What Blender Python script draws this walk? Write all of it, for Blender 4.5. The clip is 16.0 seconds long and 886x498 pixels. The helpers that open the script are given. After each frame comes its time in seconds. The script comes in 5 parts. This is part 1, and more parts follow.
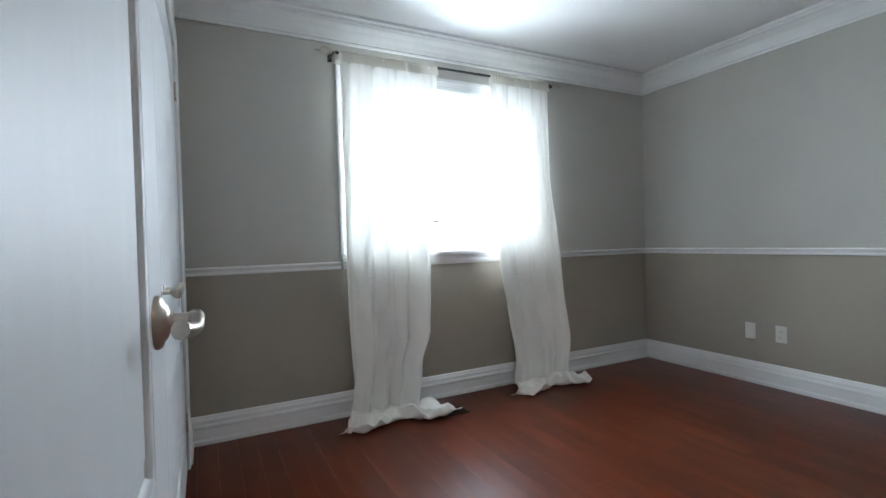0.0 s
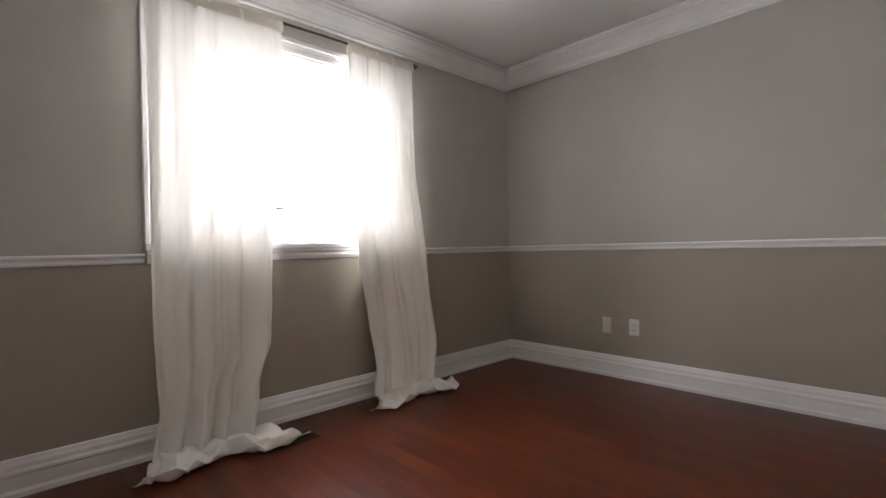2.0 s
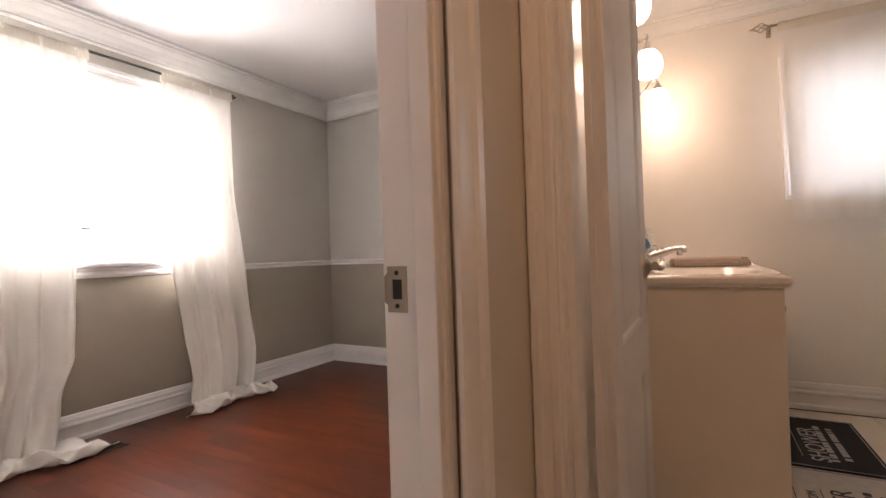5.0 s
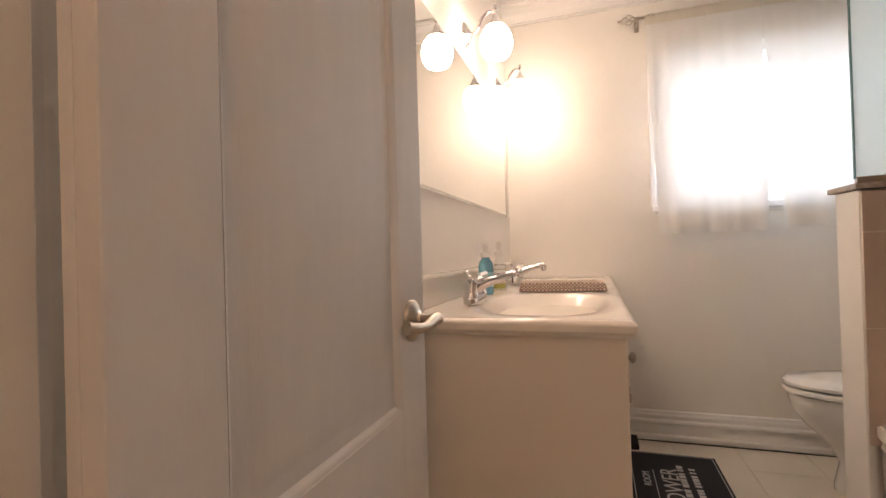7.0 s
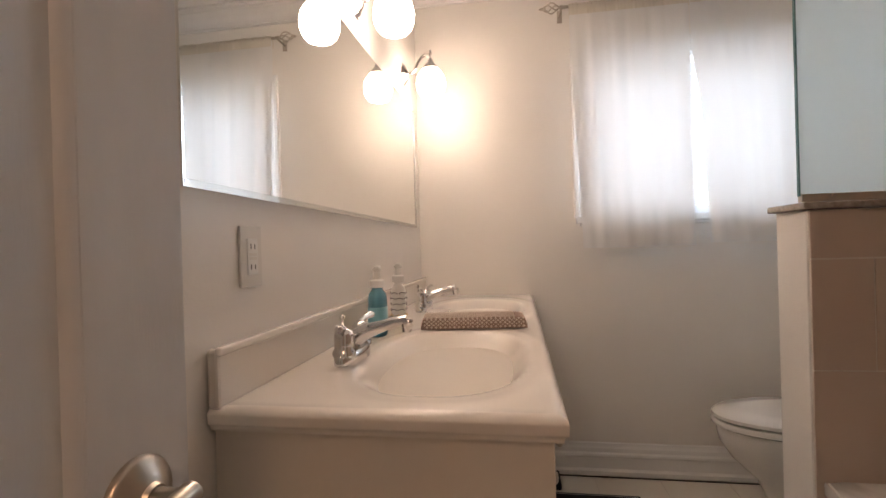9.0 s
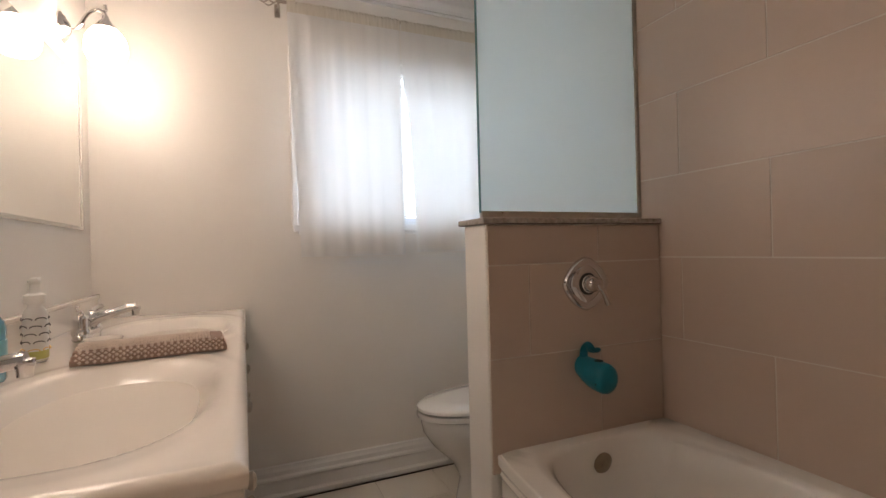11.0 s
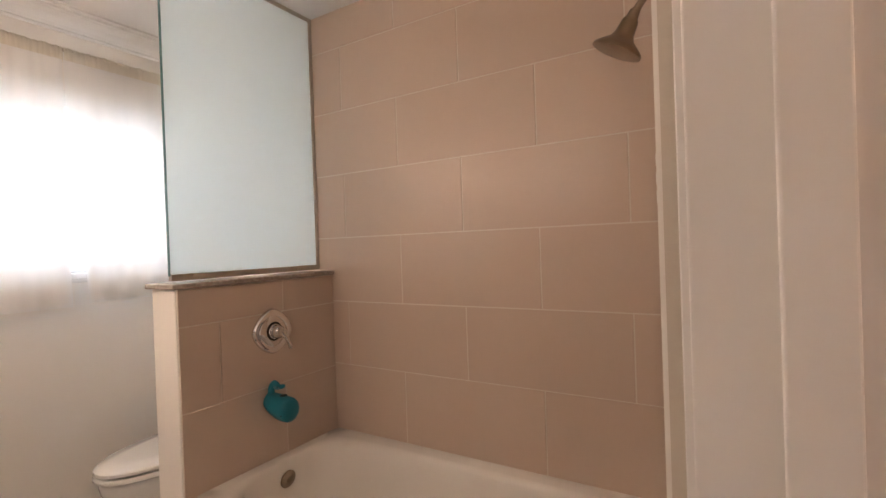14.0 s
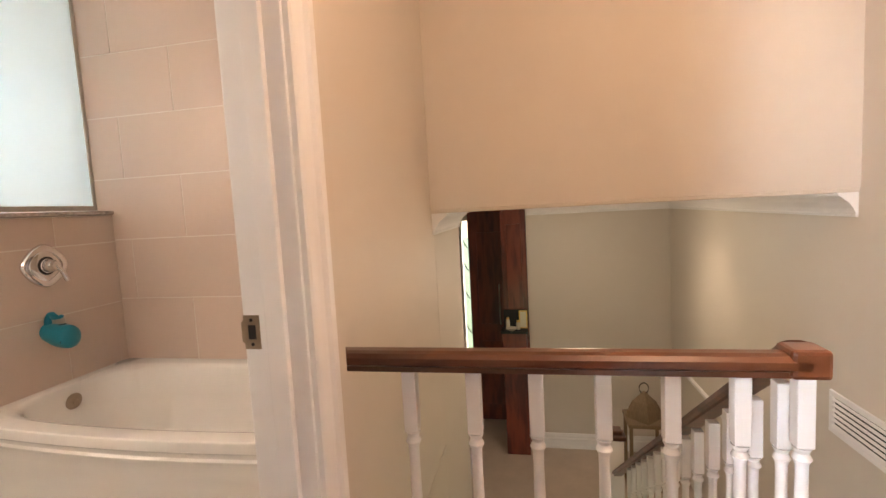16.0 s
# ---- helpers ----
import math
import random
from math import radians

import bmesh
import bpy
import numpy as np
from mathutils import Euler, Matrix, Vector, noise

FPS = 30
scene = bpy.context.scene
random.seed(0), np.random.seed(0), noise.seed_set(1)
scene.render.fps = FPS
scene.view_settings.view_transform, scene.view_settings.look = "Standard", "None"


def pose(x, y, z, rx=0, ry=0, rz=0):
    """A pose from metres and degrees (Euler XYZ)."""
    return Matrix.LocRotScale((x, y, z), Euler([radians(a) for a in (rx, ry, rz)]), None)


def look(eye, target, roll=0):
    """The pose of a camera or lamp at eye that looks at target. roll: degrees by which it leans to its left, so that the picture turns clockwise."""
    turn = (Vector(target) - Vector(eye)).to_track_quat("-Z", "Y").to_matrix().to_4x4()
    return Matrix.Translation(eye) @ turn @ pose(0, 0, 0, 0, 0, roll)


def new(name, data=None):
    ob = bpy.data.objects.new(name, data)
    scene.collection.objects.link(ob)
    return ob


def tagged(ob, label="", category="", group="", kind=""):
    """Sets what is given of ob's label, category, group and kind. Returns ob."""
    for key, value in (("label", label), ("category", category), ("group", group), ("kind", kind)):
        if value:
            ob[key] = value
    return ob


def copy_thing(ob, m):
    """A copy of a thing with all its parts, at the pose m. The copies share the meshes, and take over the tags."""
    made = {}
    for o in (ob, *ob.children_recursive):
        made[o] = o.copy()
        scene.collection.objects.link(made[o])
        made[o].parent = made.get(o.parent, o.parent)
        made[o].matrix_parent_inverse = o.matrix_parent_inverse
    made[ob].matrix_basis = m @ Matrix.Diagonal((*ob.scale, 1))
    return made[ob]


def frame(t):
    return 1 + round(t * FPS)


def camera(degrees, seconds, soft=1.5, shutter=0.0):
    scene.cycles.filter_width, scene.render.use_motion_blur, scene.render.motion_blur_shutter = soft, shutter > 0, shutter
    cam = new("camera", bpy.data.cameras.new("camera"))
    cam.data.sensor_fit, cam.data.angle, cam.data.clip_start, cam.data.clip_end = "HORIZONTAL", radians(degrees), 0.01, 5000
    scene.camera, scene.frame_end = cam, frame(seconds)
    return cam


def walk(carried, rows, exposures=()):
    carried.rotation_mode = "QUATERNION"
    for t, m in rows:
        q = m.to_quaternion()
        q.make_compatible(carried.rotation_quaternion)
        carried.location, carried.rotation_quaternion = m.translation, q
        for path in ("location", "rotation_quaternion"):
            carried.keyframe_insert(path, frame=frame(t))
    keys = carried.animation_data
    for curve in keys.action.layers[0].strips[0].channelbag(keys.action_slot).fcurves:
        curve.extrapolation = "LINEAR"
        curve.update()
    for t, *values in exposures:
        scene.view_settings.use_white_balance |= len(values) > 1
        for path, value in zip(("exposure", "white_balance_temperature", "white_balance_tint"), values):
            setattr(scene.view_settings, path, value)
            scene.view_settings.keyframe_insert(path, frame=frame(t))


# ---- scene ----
cam = camera(87.0, 16.0, soft=1.5)

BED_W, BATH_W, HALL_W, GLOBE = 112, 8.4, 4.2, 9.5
EXPOSURES = [(0, 0.95, 5850, 6), (0.7, 0.65, 6700, 12), (1.5, 0.6, 7000, 18), (3.5, 0.6, 7200, 24), (4.4, 0.8, 7400, 28), (5, 1.4, 7700, 26),
             (7.3, 1.8, 7200, 20), (8.2, 1.5, 7100, 20), (10.5, 1.2, 6700, 18), (12, 1.7, 6600, 12), (13.5, 2.05, 7000, 18), (14.5, 1.9, 7300, 24), (15.5, 2.3, 7000, 22), (16, 2.75, 6800, 16)]
PATH = [
    (0, (0.879, 0.374, 1.065), (1.793, 2.153, 1.032), -1.6),
    (0.5, (1.035, 0.528, 1.017), (2.080, 2.233, 1.003), -1.4),
    (1, (1.093, 0.637, 0.986), (2.251, 2.267, 0.979), -1.3),
    (1.5, (1.150, 0.651, 0.977), (2.390, 2.220, 0.975), -1.4),
    (2, (1.144, 0.685, 0.950), (2.521, 2.136, 0.948), -1.3),
    (2.5, (1.121, 0.624, 0.928), (2.598, 1.972, 0.923), -1.4),
    (3, (1.053, 0.584, 0.885), (2.613, 1.836, 0.895), -1.5),
    (3.5, (0.967, 0.444, 0.918), (2.559, 1.654, 0.921), -1.6),
    (4, (0.884, 0.326, 0.938), (2.515, 1.483, 0.948), -1.5),
    (4.5, (0.876, 0.203, 0.963), (2.551, 1.295, 0.976), -1.6),
    (5, (0.915, 0.113, 0.987), (2.670, 1.073, 1.005), -1.9),
    (5.2, (0.948, 0.070, 0.991), (2.738, 0.962, 1.016), -2.0),
    (7.5, (1.731, -0.055, 1.074), (3.64, 0.541, 1.083), -1.6),
    (8.2, (1.86, -0.053, 1.115), (3.79, 0.471, 1.12), -1.7),
    (10.3, (2.06, -0.101, 1.136), (4.038, -0.394, 1.126), -1.4),
    (10.5, (2.06, -0.099, 1.131), (4.016, -0.513, 1.125), -1.4),
    (11, (2.064, -0.132, 1.125), (3.903, -0.919, 1.131), -1.4),
    (11.5, (2.09, -0.123, 1.172), (3.73, -1.267, 1.148), -1.6),
    (12, (2.076, -0.15, 1.188), (3.552, -1.5, 1.186), -1.6),
    (12.5, (2.043, -0.09, 1.243), (3.273, -1.667, 1.258), -2.4),
    (13, (1.971, -0.112, 1.298), (3.078, -1.778, 1.291), -2.1),
    (13.5, (1.864, -0.043, 1.326), (2.925, -1.736, 1.318), -2.0),
    (14, (1.747, 0.047, 1.326), (2.789, -1.660, 1.313), -2.0),
    (14.5, (1.565, 0.165, 1.29), (2.623, -1.533, 1.288), -1.8),
    (15, (1.493, 0.228, 1.242), (2.513, -1.493, 1.241), -1.7),
    (15.5, (1.41, 0.326, 1.192), (2.143, -1.535, 1.194), -1.8),
    (16, (1.298, 0.393, 1.155), (1.689, -1.56, 0.977), -3.1),
]

walk(cam, [(t, look(eye, target, roll)) for t, eye, target, roll in PATH], EXPOSURES)

# ---- world, sun, large lights ----
world = bpy.data.worlds.new("world")
scene.world = world
world.use_nodes = True
sky = world.node_tree.nodes.new("ShaderNodeTexSky")
sky.sky_type, sky.sun_disc = "NISHITA", False
sky.sun_elevation, sky.sun_rotation = radians(42), radians(215)
world.node_tree.links.new(sky.outputs[0], world.node_tree.nodes["Background"].inputs[0])
world.node_tree.nodes["Background"].inputs[1].default_value = 0.12


def lamp(name, kind, m, energy, color, **more):
    data = bpy.data.lights.new(name, kind)
    data.energy, data.color = energy, color
    for key, value in more.items():
        if key == "size":
            data.shape, data.size, data.size_y = "RECTANGLE", value[0], value[1]
        if key == "angle":
            data.angle = value
        if key == "spot":
            data.spot_size, data.spot_blend = radians(value), 1.0
        if key == "soft":
            data.shadow_soft_size = value
    ob = new(name, data)
    ob.matrix_world = m
    return ob


lamp("sun", "SUN", look((0, 0, 10), (3.7, 6.0, 0)), 2.5, (1, 0.95, 0.88), angle=radians(0.6))
lamp("bedroom_window_light", "AREA", look((2.43, 3.60, 1.62), (1.8, 0, 0.5)), BED_W, (0.88, 0.94, 1.0), size=(1.95, 1.50))
lamp("bathroom_window_light", "AREA", look((4.62, -0.92, 1.63), (0, -0.92, 1.3)), BATH_W, (0.74, 0.88, 1.0), size=(0.98, 0.74))
# Unseen hall lamp, assumed from the warm tint; no fixture is built.
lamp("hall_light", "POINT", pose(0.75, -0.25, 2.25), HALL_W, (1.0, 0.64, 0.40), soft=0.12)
lamp("foyer_downlight", "SPOT", look((0.55, -3.15, 1.15), (0.06, -3.25, -0.25)), 5, (1.0, 0.8, 0.55), spot=95, soft=0.10)
# Added mid-air fill without a fixture, brightens the lower storey's walls.
lamp("foyer_fill", "POINT", pose(1.0, -3.0, 0.7), 2.2, (1.0, 0.82, 0.6), soft=0.15)

# ---- materials ----


def material(name, base, rough=0.5, metal=0.0, vary=0.06, scale=4.0, bump=0.0, bump_scale=60.0, coat=0.0, spec=0.5, emit=None, piece=0.0, stretch=(1, 1, 1)):
    m = bpy.data.materials.new(name)
    m.use_nodes = True
    nt = m.node_tree
    b = nt.nodes["Principled BSDF"]
    b.inputs["Base Color"].default_value = (*base, 1)
    b.inputs["Roughness"].default_value = rough
    b.inputs["Metallic"].default_value = metal
    b.inputs["Coat Weight"].default_value = coat
    b.inputs["Coat Roughness"].default_value = 0.15
    b.inputs["Specular IOR Level"].default_value = spec
    if emit:
        b.inputs["Emission Color"].default_value = (*emit[0], 1)
        b.inputs["Emission Strength"].default_value = emit[1]
    geo = nt.nodes.new("ShaderNodeNewGeometry")
    mp = nt.nodes.new("ShaderNodeMapping")
    mp.inputs["Scale"].default_value = stretch
    nt.links.new(geo.outputs["Position"], mp.inputs[0])
    if vary:
        big = nt.nodes.new("ShaderNodeTexNoise")
        big.inputs["Scale"].default_value = scale
        big.inputs["Detail"].default_value = 3
        nt.links.new(mp.outputs[0], big.inputs[0])
        ramp = nt.nodes.new("ShaderNodeMapRange")
        ramp.inputs[1].default_value, ramp.inputs[2].default_value = 0.2, 0.8
        ramp.inputs[3].default_value, ramp.inputs[4].default_value = 1 - vary, 1 + vary
        nt.links.new(big.outputs[0], ramp.inputs[0])
        factor = ramp.outputs[0]
        if piece:
            info = nt.nodes.new("ShaderNodeObjectInfo")
            r2 = nt.nodes.new("ShaderNodeMapRange")
            r2.inputs[3].default_value, r2.inputs[4].default_value = 1 - piece, 1 + piece
            nt.links.new(info.outputs["Random"], r2.inputs[0])
            mul = nt.nodes.new("ShaderNodeMath")
            mul.operation = "MULTIPLY"
            nt.links.new(factor, mul.inputs[0])
            nt.links.new(r2.outputs[0], mul.inputs[1])
            factor = mul.outputs[0]
        mix = nt.nodes.new("ShaderNodeVectorMath")
        mix.operation = "SCALE"
        mix.inputs[0].default_value = base
        nt.links.new(factor, mix.inputs["Scale"])
        nt.links.new(mix.outputs[0], b.inputs["Base Color"])
        rr = nt.nodes.new("ShaderNodeMapRange")
        rr.inputs[3].default_value, rr.inputs[4].default_value = max(rough - 0.02, 0.02), min(rough + 0.03, 1)
        nt.links.new(big.outputs[0], rr.inputs[0])
        nt.links.new(rr.outputs[0], b.inputs["Roughness"])
    if bump:
        n = nt.nodes.new("ShaderNodeTexNoise")
        n.inputs["Scale"].default_value = bump_scale
        n.inputs["Detail"].default_value = 4
        nt.links.new(mp.outputs[0], n.inputs[0])
        bp = nt.nodes.new("ShaderNodeBump")
        bp.inputs["Strength"].default_value = bump
        bp.inputs["Distance"].default_value = 0.002
        nt.links.new(n.outputs[0], bp.inputs["Height"])
        nt.links.new(bp.outputs[0], b.inputs["Normal"])
    return m


def two_tone(name, upper, lower, split):
    m = material(name, upper, 0.55, vary=0.03, scale=2.5, bump=0.25, bump_scale=140)
    nt = m.node_tree
    b = nt.nodes["Principled BSDF"]
    link = b.inputs["Base Color"].links[0]
    scaler = link.from_node
    geo = next(n for n in nt.nodes if n.type == "NEW_GEOMETRY")
    sep = nt.nodes.new("ShaderNodeSeparateXYZ")
    gt = nt.nodes.new("ShaderNodeMath")
    gt.operation = "GREATER_THAN"
    gt.inputs[1].default_value = split
    mix = nt.nodes.new("ShaderNodeMix")
    mix.data_type = "RGBA"
    mix.inputs["A"].default_value, mix.inputs["B"].default_value = (*lower, 1), (*upper, 1)
    nt.links.new(geo.outputs["Position"], sep.inputs[0])
    nt.links.new(sep.outputs["Z"], gt.inputs[0])
    nt.links.new(gt.outputs[0], mix.inputs["Factor"])
    nt.links.new(mix.outputs["Result"], scaler.inputs[0])
    return m


def wood(name, dark, light, rough, axis, coat=0.3, piece=True, ring=18.0):
    """Wood whose grain runs along an axis."""
    m = bpy.data.materials.new(name)
    m.use_nodes = True
    nt = m.node_tree
    b = nt.nodes["Principled BSDF"]
    geo = nt.nodes.new("ShaderNodeNewGeometry")
    info = nt.nodes.new("ShaderNodeObjectInfo")
    off = nt.nodes.new("ShaderNodeVectorMath")
    off.operation = "SCALE"
    off.inputs[0].default_value = (17, 31, 7)
    nt.links.new(info.outputs["Random"], off.inputs["Scale"])
    add = nt.nodes.new("ShaderNodeVectorMath")
    nt.links.new(geo.outputs["Position"], add.inputs[0])
    if piece:
        nt.links.new(off.outputs[0], add.inputs[1])
    mp = nt.nodes.new("ShaderNodeMapping")
    mp.inputs["Scale"].default_value = tuple(1.0 if i == axis else 6.0 for i in range(3))
    nt.links.new(add.outputs[0], mp.inputs[0])
    n1 = nt.nodes.new("ShaderNodeTexNoise")
    n1.inputs["Scale"].default_value, n1.inputs["Detail"].default_value = 1.6, 5
    nt.links.new(mp.outputs[0], n1.inputs[0])
    rings = nt.nodes.new("ShaderNodeMath")
    rings.operation = "MULTIPLY"
    rings.inputs[1].default_value = ring
    nt.links.new(n1.outputs[0], rings.inputs[0])
    wave = nt.nodes.new("ShaderNodeMath")
    wave.operation = "SINE"
    nt.links.new(rings.outputs[0], wave.inputs[0])
    saw = nt.nodes.new("ShaderNodeMath")
    saw.operation = "MULTIPLY_ADD"
    saw.inputs[1].default_value, saw.inputs[2].default_value = 0.5, 0.5
    nt.links.new(wave.outputs[0], saw.inputs[0])
    mp2 = nt.nodes.new("ShaderNodeMapping")
    mp2.inputs["Scale"].default_value = tuple(3.0 if i == axis else 60.0 for i in range(3))
    nt.links.new(add.outputs[0], mp2.inputs[0])
    fine = nt.nodes.new("ShaderNodeTexNoise")
    fine.inputs["Scale"].default_value = 1.0
    nt.links.new(mp2.outputs[0], fine.inputs[0])
    mixf = nt.nodes.new("ShaderNodeMix")
    mixf.inputs[0].default_value = 0.15
    nt.links.new(saw.outputs[0], mixf.inputs["A"])
    nt.links.new(fine.outputs[0], mixf.inputs["B"])
    ramp = nt.nodes.new("ShaderNodeMix")
    ramp.data_type = "RGBA"
    ramp.inputs["A"].default_value, ramp.inputs["B"].default_value = (*dark, 1), (*light, 1)
    nt.links.new(mixf.outputs["Result"], ramp.inputs["Factor"])
    hsv = nt.nodes.new("ShaderNodeHueSaturation")
    r2 = nt.nodes.new("ShaderNodeMapRange")
    r2.inputs[3].default_value, r2.inputs[4].default_value = 0.88, 1.10
    nt.links.new(info.outputs["Random"], r2.inputs[0])
    nt.links.new(r2.outputs[0], hsv.inputs["Value"])
    nt.links.new(ramp.outputs["Result"], hsv.inputs["Color"])
    nt.links.new(hsv.outputs[0], b.inputs["Base Color"])
    b.inputs["Roughness"].default_value = rough
    b.inputs["Coat Weight"].default_value = coat
    b.inputs["Coat Roughness"].default_value = 0.12
    return m


def sheer(name, base, clear, trans):
    """Thin cloth: part of the light passes straight, part is scattered through."""
    m = bpy.data.materials.new(name)
    m.use_nodes = True
    nt = m.node_tree
    out = nt.nodes["Material Output"]
    b = nt.nodes["Principled BSDF"]
    b.inputs["Base Color"].default_value, b.inputs["Roughness"].default_value = (*base, 1), 0.9
    b.inputs["Specular IOR Level"].default_value = 0.1
    wave = nt.nodes.new("ShaderNodeTexNoise")
    wave.inputs["Scale"].default_value = 900
    bp = nt.nodes.new("ShaderNodeBump")
    bp.inputs["Strength"].default_value, bp.inputs["Distance"].default_value = 0.2, 0.0005
    nt.links.new(wave.outputs[0], bp.inputs["Height"])
    nt.links.new(bp.outputs[0], b.inputs["Normal"])
    t = nt.nodes.new("ShaderNodeBsdfTranslucent")
    t.inputs[0].default_value = (*base, 1)
    c = nt.nodes.new("ShaderNodeBsdfTransparent")
    m1, m2 = nt.nodes.new("ShaderNodeMixShader"), nt.nodes.new("ShaderNodeMixShader")
    m1.inputs[0].default_value, m2.inputs[0].default_value = trans, clear
    nt.links.new(b.outputs[0], m1.inputs[1])
    nt.links.new(t.outputs[0], m1.inputs[2])
    nt.links.new(m1.outputs[0], m2.inputs[1])
    nt.links.new(c.outputs[0], m2.inputs[2])
    nt.links.new(m2.outputs[0], out.inputs[0])
    return m


def glass(name, tint, rough=0.0):
    m = bpy.data.materials.new(name)
    m.use_nodes = True
    b = m.node_tree.nodes["Principled BSDF"]
    b.inputs["Base Color"].default_value, b.inputs["Roughness"].default_value = (*tint, 1), rough
    b.inputs["Transmission Weight"].default_value, b.inputs["IOR"].default_value = 1.0, 1.45
    return m


M_BED = two_tone("bedroom_paint", (0.50, 0.483, 0.440), (0.375, 0.334, 0.275), 0.93)
M_BATH = material("bathroom_paint", (0.85, 0.825, 0.785), 0.32, vary=0.03, scale=2, bump=0.2, bump_scale=150)
M_HALL = material("hall_paint", (0.62, 0.57, 0.50), 0.55, vary=0.03, scale=2, bump=0.2, bump_scale=150)
M_CEIL = material("ceiling_paint", (0.80, 0.80, 0.79), 0.8, vary=0.02, scale=2, bump=0.25, bump_scale=90)
M_TRIM = material("white_trim_paint", (0.80, 0.80, 0.79), 0.32, vary=0.03, scale=5, bump=0.08, bump_scale=40)
M_DOOR = material("white_door_paint", (0.72, 0.73, 0.74), 0.48, vary=0.03, scale=6, bump=0.12, bump_scale=60, stretch=(6, 6, 1))
M_PLANK = wood("cherry_floorboard", (0.080, 0.0155, 0.0060), (0.150, 0.033, 0.0118), 0.30, 1, coat=0.0, ring=7.0)
M_PLANK.node_tree.nodes["Principled BSDF"].inputs["Specular IOR Level"].default_value = 0.32
M_RAIL = wood("handrail_wood", (0.045, 0.0125, 0.0050), (0.14, 0.044, 0.017), 0.3, 0, coat=0.4, piece=False)
M_SEAM = material("floor_seam", (0.06, 0.014, 0.007), 0.7, vary=0)
M_TILE = material("wall_tile", (0.575, 0.455, 0.372), 0.30, vary=0.03, scale=1.5, piece=0.03, bump=0.05, bump_scale=30)
M_GROUT = material("grout", (0.68, 0.62, 0.55), 0.8, vary=0.04, scale=30)
M_FTILE = material("floor_tile", (0.66, 0.61, 0.53), 0.3, vary=0.05, scale=4, piece=0.03)
M_TUB = material("tub_enamel", (0.80, 0.77, 0.72), 0.12, vary=0.02, scale=3, coat=0.5)
M_CERAMIC = material("toilet_ceramic", (0.80, 0.79, 0.76), 0.1, vary=0.02, scale=4, coat=0.5)
M_COUNTER = material("cultured_marble", (0.84, 0.79, 0.725), 0.16, vary=0.02, scale=5, coat=0.4)
M_CAB = material("vanity_paint", (0.76, 0.70, 0.62), 0.45, vary=0.03, scale=5)
M_CHROME = material("chrome", (0.68, 0.67, 0.67), 0.07, 1.0, vary=0.02, scale=20)
M_NICKEL = material("brushed_nickel", (0.50, 0.45, 0.39), 0.28, 1.0, vary=0.08, scale=30)
M_BRONZE = material("brushed_showerhead", (0.36, 0.29, 0.22), 0.32, 1.0, vary=0.1, scale=40)
M_DARK = material("dark_metal", (0.05, 0.045, 0.04), 0.4, 0.7, vary=0.1, scale=30)
# Colour of truly black parts, and of the shade painted into holes and ducts.
M_BLACK = material("black_and_hole_shade", (0.012, 0.012, 0.012), 0.6, vary=0)
M_STONE = material("granite_cap", (0.36, 0.31, 0.27), 0.25, vary=0.35, scale=60)
M_SHEER = sheer("bedroom_sheer", (0.95, 0.94, 0.89), 0.004, 0.065)
M_HEAD = sheer("curtain_heading", (0.82, 0.78, 0.70), 0.02, 0.35)
M_BSHEER = sheer("bathroom_sheer", (0.88, 0.88, 0.87), 0.020, 0.105)
M_FROST = sheer("frosted_glass", (0.84, 0.91, 0.92), 0.0, 0.88)


def frost_blur(m):
    """Lets part of the light pass the etched pane as a wide blur."""
    nt = m.node_tree
    out = nt.nodes["Material Output"]
    before = out.inputs[0].links[0].from_socket
    g = nt.nodes.new("ShaderNodeBsdfGlass")
    g.inputs["Color"].default_value = (0.90, 0.96, 0.97, 1)
    g.inputs["Roughness"].default_value, g.inputs["IOR"].default_value = 0.45, 1.30
    mix = nt.nodes.new("ShaderNodeMixShader")
    mix.inputs[0].default_value = 0.40
    nt.links.new(before, mix.inputs[1])
    nt.links.new(g.outputs[0], mix.inputs[2])
    nt.links.new(mix.outputs[0], out.inputs[0])


frost_blur(M_FROST)
M_GLASS = glass("window_glass", (1, 1, 1))
M_CLEAR = glass("clear_plastic", (0.95, 0.97, 0.97), 0.05)
M_BLUE = material("blue_soap", (0.13, 0.42, 0.56), 0.12, vary=0.03, coat=0.5)
M_BLUE.node_tree.nodes["Principled BSDF"].inputs["Transmission Weight"].default_value = 0.35
M_PUMP = material("white_plastic", (0.82, 0.82, 0.80), 0.35, vary=0.02)
M_WHALE = material("teal_rubber", (0.0, 0.17, 0.24), 0.42, vary=0.06, scale=12)
M_PLATE = material("outlet_plastic", (0.76, 0.74, 0.70), 0.35, vary=0.02)
M_VINYL = material("window_vinyl", (0.80, 0.83, 0.86), 0.35, vary=0.02)
M_BULB = material("lit_opal_globe", (0.9, 0.9, 0.88), 0.3, vary=0, emit=((1.0, 0.82, 0.66), GLOBE))
M_TOWEL = material("towel_brown", (0.36, 0.26, 0.215), 0.95, vary=0.15, scale=60, bump=0.6, bump_scale=500)
M_TOWEL2 = material("towel_cream", (0.72, 0.63, 0.56), 0.95, vary=0.1, scale=60, bump=0.6, bump_scale=500)
M_MATB = material("black_mat", (0.018, 0.018, 0.024), 0.9, vary=0.2, scale=40, bump=0.5, bump_scale=400)
M_MATG = material("grey_mat", (0.52, 0.50, 0.47), 0.9, vary=0.1, scale=40, bump=0.5, bump_scale=400)
M_INK = material("mat_print_light", (0.5, 0.5, 0.5), 0.9, vary=0.1, scale=30)
